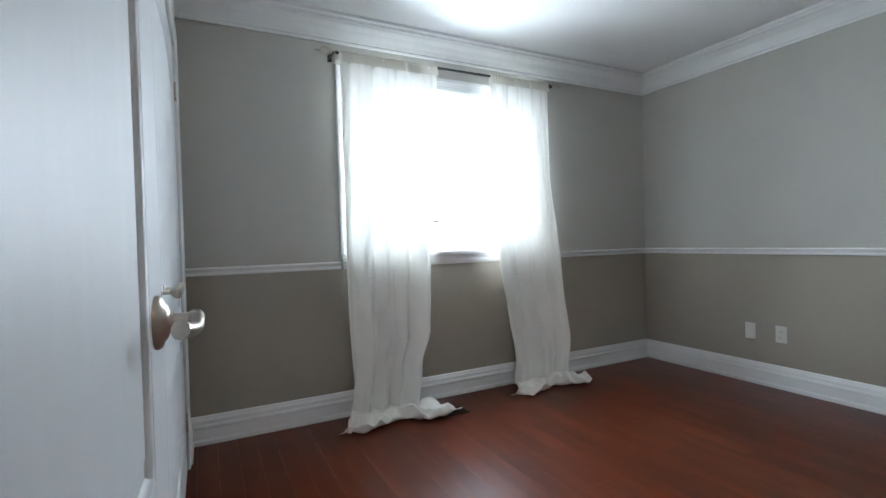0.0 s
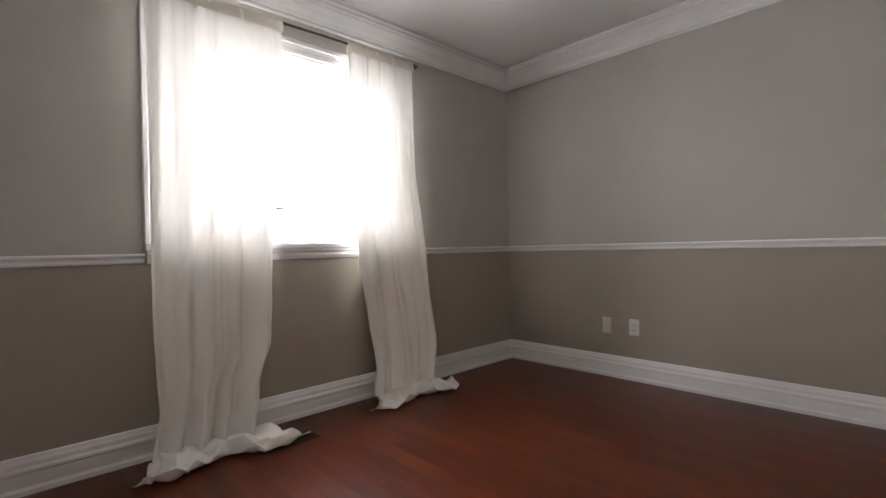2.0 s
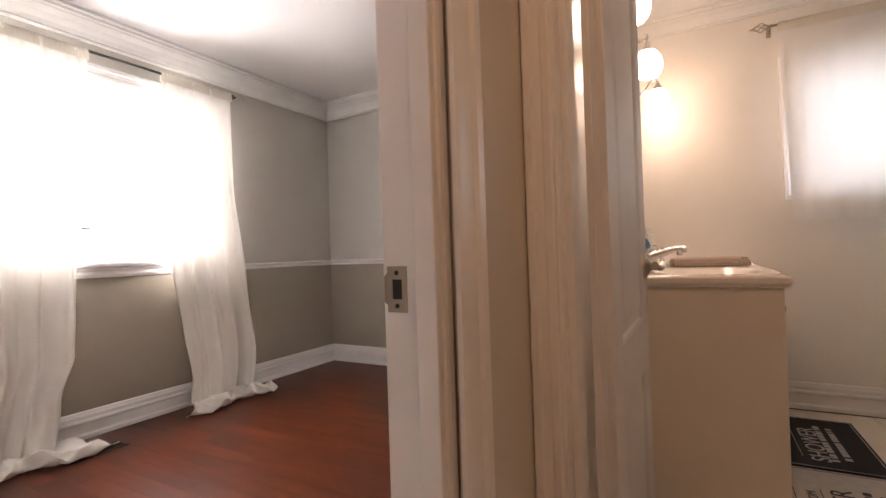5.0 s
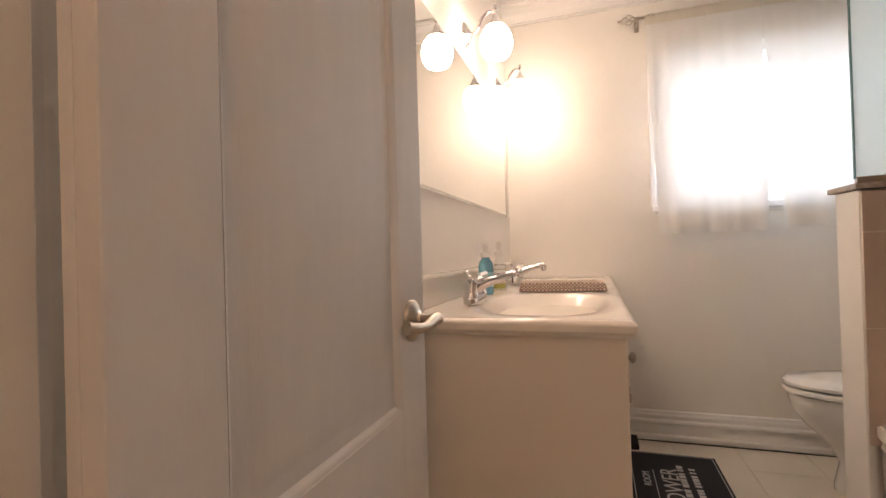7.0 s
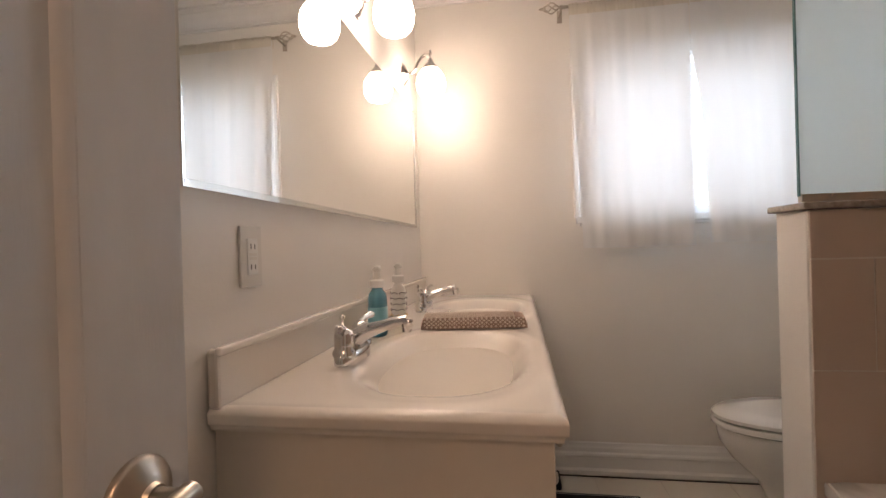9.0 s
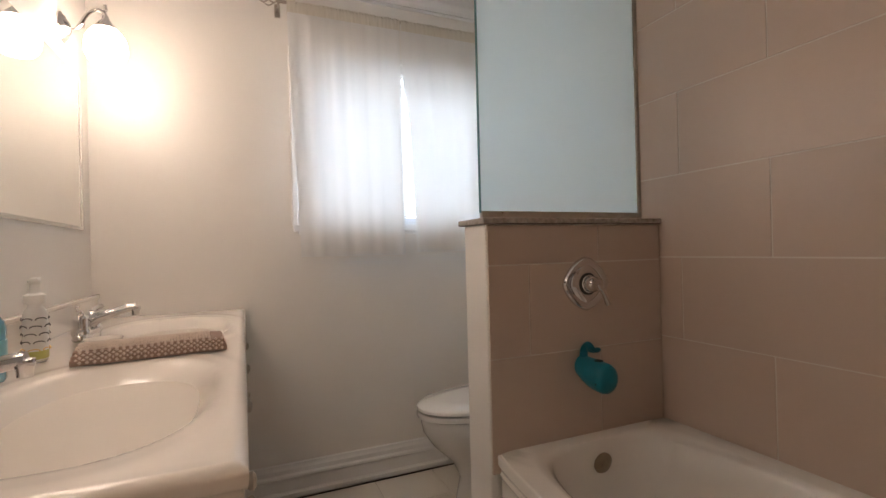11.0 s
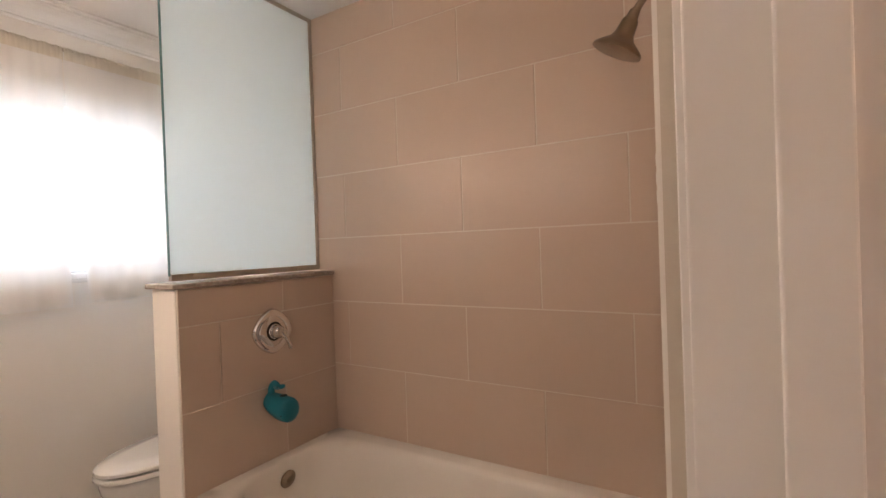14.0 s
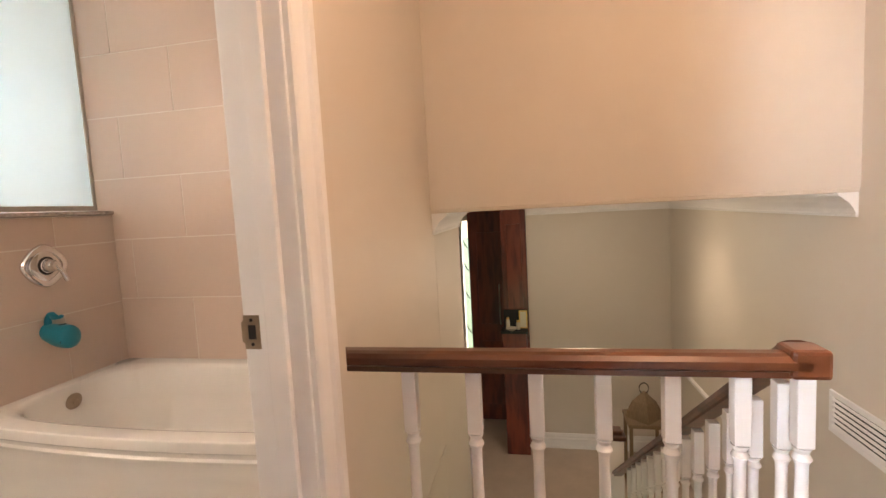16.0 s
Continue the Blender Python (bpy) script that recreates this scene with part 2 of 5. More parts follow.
M_INKD = material("mat_print_dark", (0.04, 0.04, 0.045), 0.9, vary=0.1, scale=30)
M_RED = wood("front_door_wood", (0.06, 0.010, 0.005), (0.17, 0.032, 0.015), 0.3, 2, coat=0.4)
M_MFLOOR = material("main_floor_stone", (0.50, 0.42, 0.35), 0.35, vary=0.12, scale=5)
M_CARPET = material("stair_carpet", (0.42, 0.36, 0.29), 0.95, vary=0.1, scale=50, bump=0.5, bump_scale=300)
M_WEATHERED = material("weathered_lantern_wood", (0.20, 0.145, 0.09), 0.7, vary=0.2, scale=20, stretch=(4, 4, 1), bump=0.3)
M_GROUND = material("outdoor_ground", (0.10, 0.14, 0.06), 0.9, vary=0.3, scale=0.5)
M_GOLD = material("gold_trim", (0.75, 0.5, 0.16), 0.3, 1.0, vary=0.05)
M_CANDLE = material("cream_candle", (0.7, 0.64, 0.5), 0.6, vary=0.05)

# ---- builders ----


def mesh_of(name, bm, mat, smooth=False):
    bmesh.ops.recalc_face_normals(bm, faces=bm.faces)
    me = bpy.data.meshes.new(name)
    bm.to_mesh(me)
    bm.free()
    me.materials.append(mat)
    if smooth:
        me.shade_smooth()
        me.set_sharp_from_angle(angle=radians(42))
    return me


def part(name, bm, mat, parent=None, label="", smooth=False):
    ob = new(name, mesh_of(name, bm, mat, smooth))
    if parent is not None:
        ob.parent = parent
    if label:
        tagged(ob, label)
    return ob


def thing(name, label, category, at=(0, 0, 0), group="", rz=0):
    ob = new(name)
    ob.empty_display_size = 0.05
    ob.matrix_basis = pose(*at, 0, 0, rz)
    return tagged(ob, label, category, group)


def structure(ob, label=""):
    return tagged(ob, label, kind="structure")


def box(bm, x0, x1, y0, y1, z0, z1, bevel=0.0, seg=2):
    r = bmesh.ops.create_cube(bm, size=1, matrix=Matrix.Translation(((x0 + x1) / 2, (y0 + y1) / 2, (z0 + z1) / 2)) @ Matrix.Diagonal((x1 - x0, y1 - y0, z1 - z0, 1)))
    if bevel:
        vs = set(r["verts"])
        es = [e for e in bm.edges if e.verts[0] in vs and e.verts[1] in vs]
        bmesh.ops.bevel(bm, geom=es, offset=bevel, segments=seg, affect="EDGES", profile=0.5)
    return bm


def boxes(*dims, bevel=0.0):
    bm = bmesh.new()
    for d in dims:
        box(bm, *d, bevel=bevel)
    return bm


def lathe(bm, profile, m=None, steps=24, squash=(1, 1)):
    """Turns (radius, height) pairs about the z axis of m."""
    m = m or Matrix.Identity(4)
    rows = []
    for r, h in profile:
        if r < 1e-5:
            rows.append([bm.verts.new(m @ Vector((0, 0, h)))])
        else:
            rows.append([bm.verts.new(m @ Vector((r * squash[0] * math.cos(2 * math.pi * i / steps), r * squash[1] * math.sin(2 * math.pi * i / steps), h))) for i in range(steps)])
    for a, b in zip(rows, rows[1:]):
        for i in range(steps):
            j = (i + 1) % steps
            if len(a) == 1 and len(b) == 1:
                continue
            if len(a) == 1:
                bm.faces.new((a[0], b[i], b[j]))
            elif len(b) == 1:
                bm.faces.new((a[i], a[j], b[0]))
            else:
                bm.faces.new((a[i], a[j], b[j], b[i]))
    for row in (rows[0], rows[-1]):
        if len(row) > 2:
            bm.faces.new(row)
    return bm


def tube(bm, points, radius, steps=12, cap=True):
    pts = [Vector(p) for p in points]
    radii = radius if isinstance(radius, (list, tuple)) else [radius] * len(pts)
    rings = []
    up = Vector((0, 0, 1))
    for i, p in enumerate(pts):
        d = (pts[min(i + 1, len(pts) - 1)] - pts[max(i - 1, 0)]).normalized()
        side = d.cross(up)
        if side.length < 0.05:
            side = d.cross(Vector((1, 0, 0)))
        side.normalize()
        other = side.cross(d).normalized()
        rings.append([bm.verts.new(p + radii[i] * (side * math.cos(2 * math.pi * k / steps) + other * math.sin(2 * math.pi * k / steps))) for k in range(steps)])
    for a, b in zip(rings, rings[1:]):
        for k in range(steps):
            bm.faces.new((a[k], a[(k + 1) % steps], b[(k + 1) % steps], b[k]))
    if cap:
        bm.faces.new(rings[0])
        bm.faces.new(rings[-1])
    return bm


def curve_points(ctrl, n=12):
    """A smooth line through control points."""
    out = []
    P = [Vector(c) for c in ctrl]
    for i in range(len(P) - 1):
        p0, p1, p2, p3 = P[max(i - 1, 0)], P[i], P[i + 1], P[min(i + 2, len(P) - 1)]
        for k in range(n):
            t = k / n
            out.append(0.5 * ((2 * p1) + (p2 - p0) * t + (2 * p0 - 5 * p1 + 4 * p2 - p3) * t * t + (3 * p1 - p0 - 3 * p2 + p3) * t ** 3))
    out.append(P[-1])
    return out


def sweep(bm, profile, start, end, out):
    """Extrudes a profile of (outward, up) pairs from start to end; out is the outward direction."""
    s, e, o = Vector(start), Vector(end), Vector(out)
    a = [bm.verts.new(s + o * p + Vector((0, 0, h))) for p, h in profile]
    b = [bm.verts.new(e + o * p + Vector((0, 0, h))) for p, h in profile]
    n = len(profile)
    for i in range(n):
        bm.faces.new((a[i], a[(i + 1) % n], b[(i + 1) % n], b[i]))
    bm.faces.new(a)
    bm.faces.new(b)
    return bm


BASE = [(0, 0), (0.022, 0), (0.022, 0.020), (0.017, 0.028), (0.015, 0.032), (0.015, 0.085), (0.020, 0.092), (0.019, 0.102), (0.013, 0.110), (0.013, 0.128), (0.009, 0.138), (0.006, 0.150), (0, 0.155)]
RAILP = [(0, 0), (0.008, 0.0), (0.012, 0.008), (0.009, 0.014), (0.010, 0.024), (0.022, 0.030), (0.024, 0.038), (0.016, 0.044), (0, 0.046)]
CROWN = [(0, 0), (0.012, 0.0), (0.016, 0.012), (0.012, 0.020), (0.022, 0.045), (0.045, 0.078), (0.074, 0.100), (0.080, 0.108), (0.092, 0.112), (0.096, 0.126), (0.108, 0.132), (0.108, 0.15), (0, 0.15)]

CROWN_LOW = [(p * 0.76, h * 0.76) for p, h in CROWN]


def moulding(name, profile, start, end, out, label="", mat=None):
    return structure(part(name, sweep(bmesh.new(), profile, start, end, out), mat or M_TRIM), label)


def casing_bar(bm, a, b, wide, face, thick=0.018):
    """A stepped flat bar from a to b (corners of its inner edge) growing by wide, standing out by face."""
    a, b, w, f = Vector(a), Vector(b), Vector(wide), Vector(face).normalized()
    prof = [(0.0, 0.0), (0.0, 0.55), (0.08, 0.7), (0.30, 0.7), (0.36, 0.5), (0.62, 0.6), (0.70, 1.0), (0.93, 1.0), (1.0, 0.85), (1.0, 0.0)]
    A = [bm.verts.new(a + w * p + f * thick * q) for p, q in prof]
    B = [bm.verts.new(b + w * p + f * thick * q) for p, q in prof]
    n = len(prof)
    for i in range(n):
        bm.faces.new((A[i], A[(i + 1) % n], B[(i + 1) % n], B[i]))
    bm.faces.new(A)
    bm.faces.new(B)
    return bm


# ---- plan ----
BW, BE, BN, BS = 0.78, 4.34, 3.22, 0.437         # bedroom faces
XH, XI, YT, YB = 1.66, 1.79, -1.60, 0.43          # bathroom: hall face, inner west face, tub wall, mirror wall
CE, CB = 2.44, 2.46                               # ceilings
ZM, FY, HY, WX = -1.35, -4.3, -1.84, 0.06         # main floor, its far wall, header wall, stair side wall
WL, WR, WB, WT = 1.70, 3.16, 1.00, 2.09           # bedroom window opening
VL, VR, VB, VT = -1.42, -0.42, 1.26, 2.02         # bathroom window opening (y, y, z, z)
DL, DR = 0.745, 1.385                              # bedroom doorway
XJ = 1.768
QS, QN = -0.275, 0.305                            # bathroom doorway
DT = 2.04
XS = 1.765                                          # stairwell side face

# ---- large structure ----
w = structure(part("wall_north", boxes((0.4, WL, BN, BN + 0.25, 0, CE), (WR, BE, BN, BN + 0.25, 0, CE), (WL, WR, BN, BN + 0.25, 0, WB), (WL, WR, BN, BN + 0.25, WT, CE)), M_BED), "two-tone beige and taupe painted bedroom wall with a window")
structure(part("wall_east", boxes((BE, BE + 0.25, BS, BN + 0.25, 0, CE)), M_BED), "two-tone beige and taupe painted bedroom wall with outlets")
structure(part("wall_closet", boxes((0.4, BW, 1.35, 1.37, 0, CE), (0.4, BW, 2.93, BN, 0, CE), (0.4, BW, 1.37, 2.93, 2.03, CE), (0.4, 0.6, 1.37, 2.93, 0, 2.03)), M_BED), "two-tone painted wall around the closet door")
structure(part("wall_entry", boxes((0.35, 0.56, BS, 1.35, 0, CE)), M_BED), "two-tone painted wall behind the open door")
structure(part("wall_south", boxes((DR + 0.02, BE, YB + 0.004, BS, 0, CE), (DR + 0.02, XI - 0.004, 0.37, YB + 0.004, 0, CE), (0.35, DL - 0.02, 0.37, BS, 0, CE), (DL - 0.02, DR + 0.02, 0.37, BS, DT + 0.02, CE)), M_BED), "painted bedroom wall with the doorway to the hall")
structure(part("ceiling_bedroom", boxes((0.35, BE + 0.25, 0.42, BN + 0.25, CE, CE + 0.12)), M_CEIL), "smooth white bedroom ceiling")
structure(part("subfloor_bedroom", boxes((0.35, BE, 0.37, BN, -0.25, -0.016)), M_SEAM), "dark underlay between reddish floorboards")

# bathroom shell
structure(part("wall_bath_north", boxes((XI, BE, YB, YB + 0.003, 0, CB)), M_BATH), "pale painted bathroom wall behind the vanity")
structure(part("wall_bath_east", boxes((BE, BE + 0.25, -1.8, VL, 0, CB), (BE, BE + 0.25, VR, BS, 0, CB), (BE, BE + 0.25, VL, VR, 0, VB), (BE, BE + 0.25, VL, VR, VT, CB)), M_BATH), "pale painted bathroom wall with the window")
structure(part("wall_bath_south", boxes((XS + 0.001, BE, -1.748, YT - 0.012, 0, CB)), M_GROUT), "pale grout bed behind the tiled tub wall")
structure(part("wall_bath_west", boxes((XH, XJ, -0.36, QS - 0.02, 0, CB), (XH, XI, -0.42, -0.36, 0, CB), (XS, XI, -1.75, -0.42, 0, CB), (XH, XI, QN + 0.02, 0.37, 0, CB), (XH, XI, QS - 0.02, QN + 0.02, DT + 0.02, CB)), M_HALL), "warm painted wall with the bathroom doorway")
structure(part("wall_bath_inner", boxes((XI, XI + 0.004, -0.83, -0.36, 0, CB), (XI, XI + 0.004, QN + 0.075, YB, 0, CB)), M_BATH), "pale painted wall beside the bathroom doorway")
structure(part("ceiling_bathroom", boxes((XI, BE, YT - 0.15, YB, CB, CB + 0.1)), M_CEIL), "smooth white bathroom ceiling")
structure(part("subfloor_bathroom", boxes((XS + 0.12, BE, YT, -0.42, -0.25, -0.012), (XH, BE, -0.42, 0.37, -0.25, -0.012)), M_GROUT), "light grout between floor tiles")

# hall and the storey below
structure(part("wall_hall_north", boxes((WX - 0.1, 0.35, 0.37, 0.47, 0, CE), (0.35, DL - 0.02, 0.358, 0.368, 0, CE), (DR + 0.02, XH, 0.358, 0.368, 0, CE), (DL - 0.02, DR + 0.02, 0.358, 0.368, DT + 0.02, CE)), M_HALL), "warm painted hall wall with the bedroom doorway")
structure(part("wall_stair_west", boxes((WX - 0.15, WX, FY, 0.37, ZM, CE)), M_HALL), "beige stairwell wall going down to the main floor")
structure(part("wall_header", boxes((WX, XS, HY, HY + 0.14, 1.145, CE)), M_HALL), "warm beige wall hanging over the stair opening")
structure(part("wall_stair_east", boxes((XS, XS + 0.12, -2.46, -1.752, ZM, 1.3), (XS, XS + 0.12, HY, -1.752, 1.3, CE), (XS, XS + 0.12, -1.75, -0.49, ZM, -0.012)), M_HALL), "warm beige stairwell wall")
structure(part("ceiling_hall", boxes((WX - 0.1, XI, HY, 0.42, CE, CE + 0.1)), M_CEIL), "smooth white hall ceiling")
structure(part("floor_hall", boxes((WX, XH, -0.49, 0.37, -0.25, -0.016), (XH, XS, -0.49, -0.42, -0.25, -0.016)), M_SEAM), "dark underlay of the hall floorboards")
structure(part("floor_main", boxes((WX, 3.4, -6.2, -0.49, ZM - 0.2, ZM)), M_MFLOOR), "light mottled stone floor of the lower storey")
structure(part("wall_main_far", boxes((WX, 1.39, FY - 0.15, FY, ZM, 1.3)), M_HALL), "beige wall at the far side of the lower storey")
structure(part("wall_main_back", boxes((1.1, 2.10, -6.2, -6.05, ZM, 1.3), (2.32, 3.4, -6.2, -6.05, ZM, 1.3), (2.10, 2.32, -6.2, -6.05, ZM, -1.0), (2.10, 2.32, -6.2, -6.05, 0.95, 1.3)), M_HALL), "beige entrance wall with a narrow sidelight")
structure(part("wall_main_east", boxes((3.3, 3.45, -6.2, HY, ZM, 1.3), (XS + 0.12, 3.3, HY, HY + 0.14, ZM, 1.145)), M_HALL), "beige wall of the lower storey")
structure(part("wall_main_side", boxes((1.24, 1.39, -6.05, FY - 0.15, ZM, 1.3)), M_HALL), "beige wall beside the entrance")
structure(part("ceiling_main", boxes((WX, 3.3, -6.05, HY, 1.147, 1.25)), M_CEIL), "white ceiling of the lower storey")
structure(part("ground", boxes((-60, 60, -60, 60, -3.2, -3.0)), M_GROUND), "green ground outside the house")

# trim
moulding("baseboard", BASE, (BW, BN, 0), (BE, BN, 0), (0, -1, 0), "tall white stepped baseboard")
moulding("baseboard", BASE, (BE, BN, 0), (BE, BS, 0), (-1, 0, 0), "tall white stepped baseboard")
moulding("baseboard", BASE, (BW, 2.99, 0), (BW, BN, 0), (1, 0, 0), "tall white stepped baseboard")
moulding("baseboard", BASE, (DR + 0.075, BS, 0), (BE, BS, 0), (0, 1, 0), "tall white stepped baseboard")
moulding("baseboard", BASE, (BE, YB, 0.006), (BE, YT, 0.006), (-1, 0, 0), "tall white stepped bathroom baseboard")
moulding("chair_rail", RAILP, (BW, BN, 0.912), (1.63, BN, 0.912), (0, -1, 0), "thin white chair rail")
moulding("chair_rail", RAILP, (3.23, BN, 0.912), (BE, BN, 0.912), (0, -1, 0), "thin white chair rail")
moulding("chair_rail", RAILP, (BE, BN, 0.912), (BE, BS, 0.912), (-1, 0, 0), "thin white chair rail")
moulding("chair_rail", RAILP, (DR + 0.075, BS, 0.912), (BE, BS, 0.912), (0, 1, 0), "thin white chair rail")
moulding("crown", CROWN, (BW, BN, CE - 0.15), (BE, BN, CE - 0.15), (0, -1, 0), "wide white stepped crown moulding")
moulding("crown", CROWN, (BE, BN, CE - 0.15), (BE, BS, CE - 0.15), (-1, 0, 0), "wide white stepped crown moulding")
moulding("crown", CROWN, (BW, 1.35, CE - 0.15), (BW, BN, CE - 0.15), (1, 0, 0), "wide white stepped crown moulding")
moulding("crown", [(p, h * 0.6) for p, h in CROWN], (BE, YB, CB - 0.09), (BE, YT, CB - 0.09), (-1, 0, 0), "white crown moulding over the bathroom window")
moulding("chair_rail", RAILP, (WX, FY, ZM + 0.93), (WX, -2.6, ZM + 0.93), (1, 0, 0), "thin white chair rail on the lower storey")
moulding("baseboard", BASE, (WX, FY, ZM), (1.39, FY, ZM), (0, 1, 0), "white baseboard on the lower storey")
moulding("crown", CROWN_LOW, (WX, FY, 1.03), (1.39, FY, 1.03), (0, 1, 0), "white crown moulding on the lower storey")
moulding("crown", CROWN_LOW, (WX, FY, 1.03), (WX, HY + 0.13, 1.03), (1, 0, 0), "white crown moulding on the lower storey")
moulding("crown", CROWN_LOW, (XS, -2.46, 1.03), (XS, HY + 0.13, 1.03), (-1, 0, 0), "white crown moulding on the lower storey")
structure(part("trim_header_band", boxes((WX + 0.001, XS - 0.001, HY + 0.001, HY + 0.139, 1.128, 1.1445), bevel=0.003), M_HALL), "painted rounded edge along the bottom of the header wall")

# ---- doors and doorways ----


def frame_set(name, label, inner, outer):
    """A doorway lining with casings: dims of lining boxes and casing bars."""
    ob = structure(part(name, inner, M_TRIM), label)
    c = part("casing", outer, M_TRIM, ob)
    return ob


jb = boxes((DR, DR + 0.0055, 0.37, BS + 0.018, 0, DT), (DL - 0.0055, DL, 0.37, BS + 0.018, 0, DT), (DR + 0.0055, DR + 0.02, 0.37, BS, 0, DT), (DL - 0.02, DL - 0.0055, 0.37, BS, 0, DT), (DL, DR, 0.37, BS, DT, DT + 0.02), (DR - 0.012, DR, 0.374, 0.402, 0, DT - 0.012), (DL, DL + 0.012, 0.374, 0.402, 0, DT - 0.012), bevel=0.0015)
cb = bmesh.new()
casing_bar(cb, (DR + 0.006, BS, 0), (DR + 0.006, BS, DT + 0.07), (0.065, 0, 0), (0, 1, 0))
casing_bar(cb, (DL - 0.006, BS, 0), (DL - 0.006, BS, DT + 0.07), (-0.065, 0, 0), (0, 1, 0))
casing_bar(cb, (DL - 0.006, BS, DT + 0.006), (DR + 0.006, BS, DT + 0.006), (0, 0, 0.065), (0, 1, 0))
casing_bar(cb, (DR + 0.006, 0.358, 0), (DR + 0.006, 0.358, DT + 0.07), (0.07, 0, 0), (0, -1, 0), 0.012)
casing_bar(cb, (DL - 0.006, 0.358, 0), (DL - 0.006, 0.358, DT + 0.07), (-0.07, 0, 0), (0, -1, 0), 0.012)
casing_bar(cb, (DL - 0.006, 0.358, DT + 0.006), (DR + 0.006, 0.358, DT + 0.006), (0, 0, 0.07), (0, -1, 0), 0.012)
bed_frame = frame_set("door_frame_1", "white painted bedroom door lining with moulded casings", jb, cb)

jb = boxes((XH, XJ, QS - 0.02, QS, 0, DT), (XH, XI, QN, QN + 0.02, 0, DT), (XH, XI, QS, QN, DT, DT + 0.02), (XH + 0.03, XJ - 0.045, QS, QS + 0.012, 0, DT - 0.012), (XH + 0.03, XI - 0.045, QN - 0.012, QN, 0, DT - 0.012), bevel=0.0015)
cb = bmesh.new()
casing_bar(cb, (XH, QS - 0.006, 0), (XH, QS - 0.006, DT + 0.07), (0, -0.075, 0), (-1, 0, 0))
casing_bar(cb, (XH, QN + 0.006, 0), (XH, QN + 0.006, DT + 0.07), (0, 0.045, 0), (-1, 0, 0))
casing_bar(cb, (XH, QS - 0.006, DT + 0.006), (XH, QN + 0.006, DT + 0.006), (0, 0, 0.065), (-1, 0, 0))
casing_bar(cb, (XJ, QS - 0.006, 0), (XJ, QS - 0.006, DT + 0.07), (0, -0.065, 0), (1, 0, 0), 0.008)
casing_bar(cb, (XI, QN + 0.006, 0), (XI, QN + 0.006, DT + 0.07), (0, 0.065, 0), (1, 0, 0))
bath_frame = frame_set("door_frame_2", "white painted bathroom door lining with moulded casings", jb, cb)


def strike(parent, m):
    bm = bmesh.new()
    box(bm, -0.001, 0.0015, -0.014, 0.014, -0.028, -0.012)
    box(bm, -0.001, 0.0015, -0.014, 0.014, 0.012, 0.028)
    box(bm, -0.001, 0.0015, -0.014, -0.007, -0.013, 0.013)
    box(bm, -0.001, 0.0015, 0.007, 0.014, -0.013, 0.013)
    lip = [(0.0, 0.014), (0.001, 0.019), (-0.004, 0.023)]
    for k in range(2):
        a, b = lip[k], lip[k + 1]
        vs = [bm.verts.new((a[0], a[1], -0.02)), bm.verts.new((a[0], a[1], 0.02)), bm.verts.new((b[0], b[1], 0.016)), bm.verts.new((b[0], b[1], -0.016))]
        bm.faces.new(vs)
    bmesh.ops.transform(bm, matrix=m, verts=bm.verts)
    # Darker metal than the levers: the plate's backlit shade is in its colour.
    ob = part("strike_plate", bm, M_BRONZE, parent, "brushed metal strike plate darkened for its backlit place")
    # Flat black patch paints the dark inside the latch hole; screw heads share it.
    hole = boxes((-0.0005, 0.0008, -0.0068, 0.0068, -0.0128, 0.0128))
    for s in (-0.020, 0.020):
        lathe(hole, [(0.0, 0.0022), (0.003, 0.0022), (0.003, 0.0012)], Matrix.Translation((0, 0, s)) @ Matrix.Rotation(radians(90), 4, "Y"), 10)
    bmesh.ops.transform(hole, matrix=m, verts=hole.verts)
    part("latch_hole_shade", hole, M_BLACK, ob)


strike(bed_frame, Matrix.Translation((DR, 0.4345, 0.945)) @ Matrix.Rotation(radians(180), 4, "Z") @ Matrix.Diagonal((1, -1, 1, 1)))
strike(bath_frame, Matrix.Translation((XJ - 0.014, QS, 0.97)) @ Matrix.Rotation(radians(90), 4, "Z") @ Matrix.Diagonal((1, -1, 1, 1)))


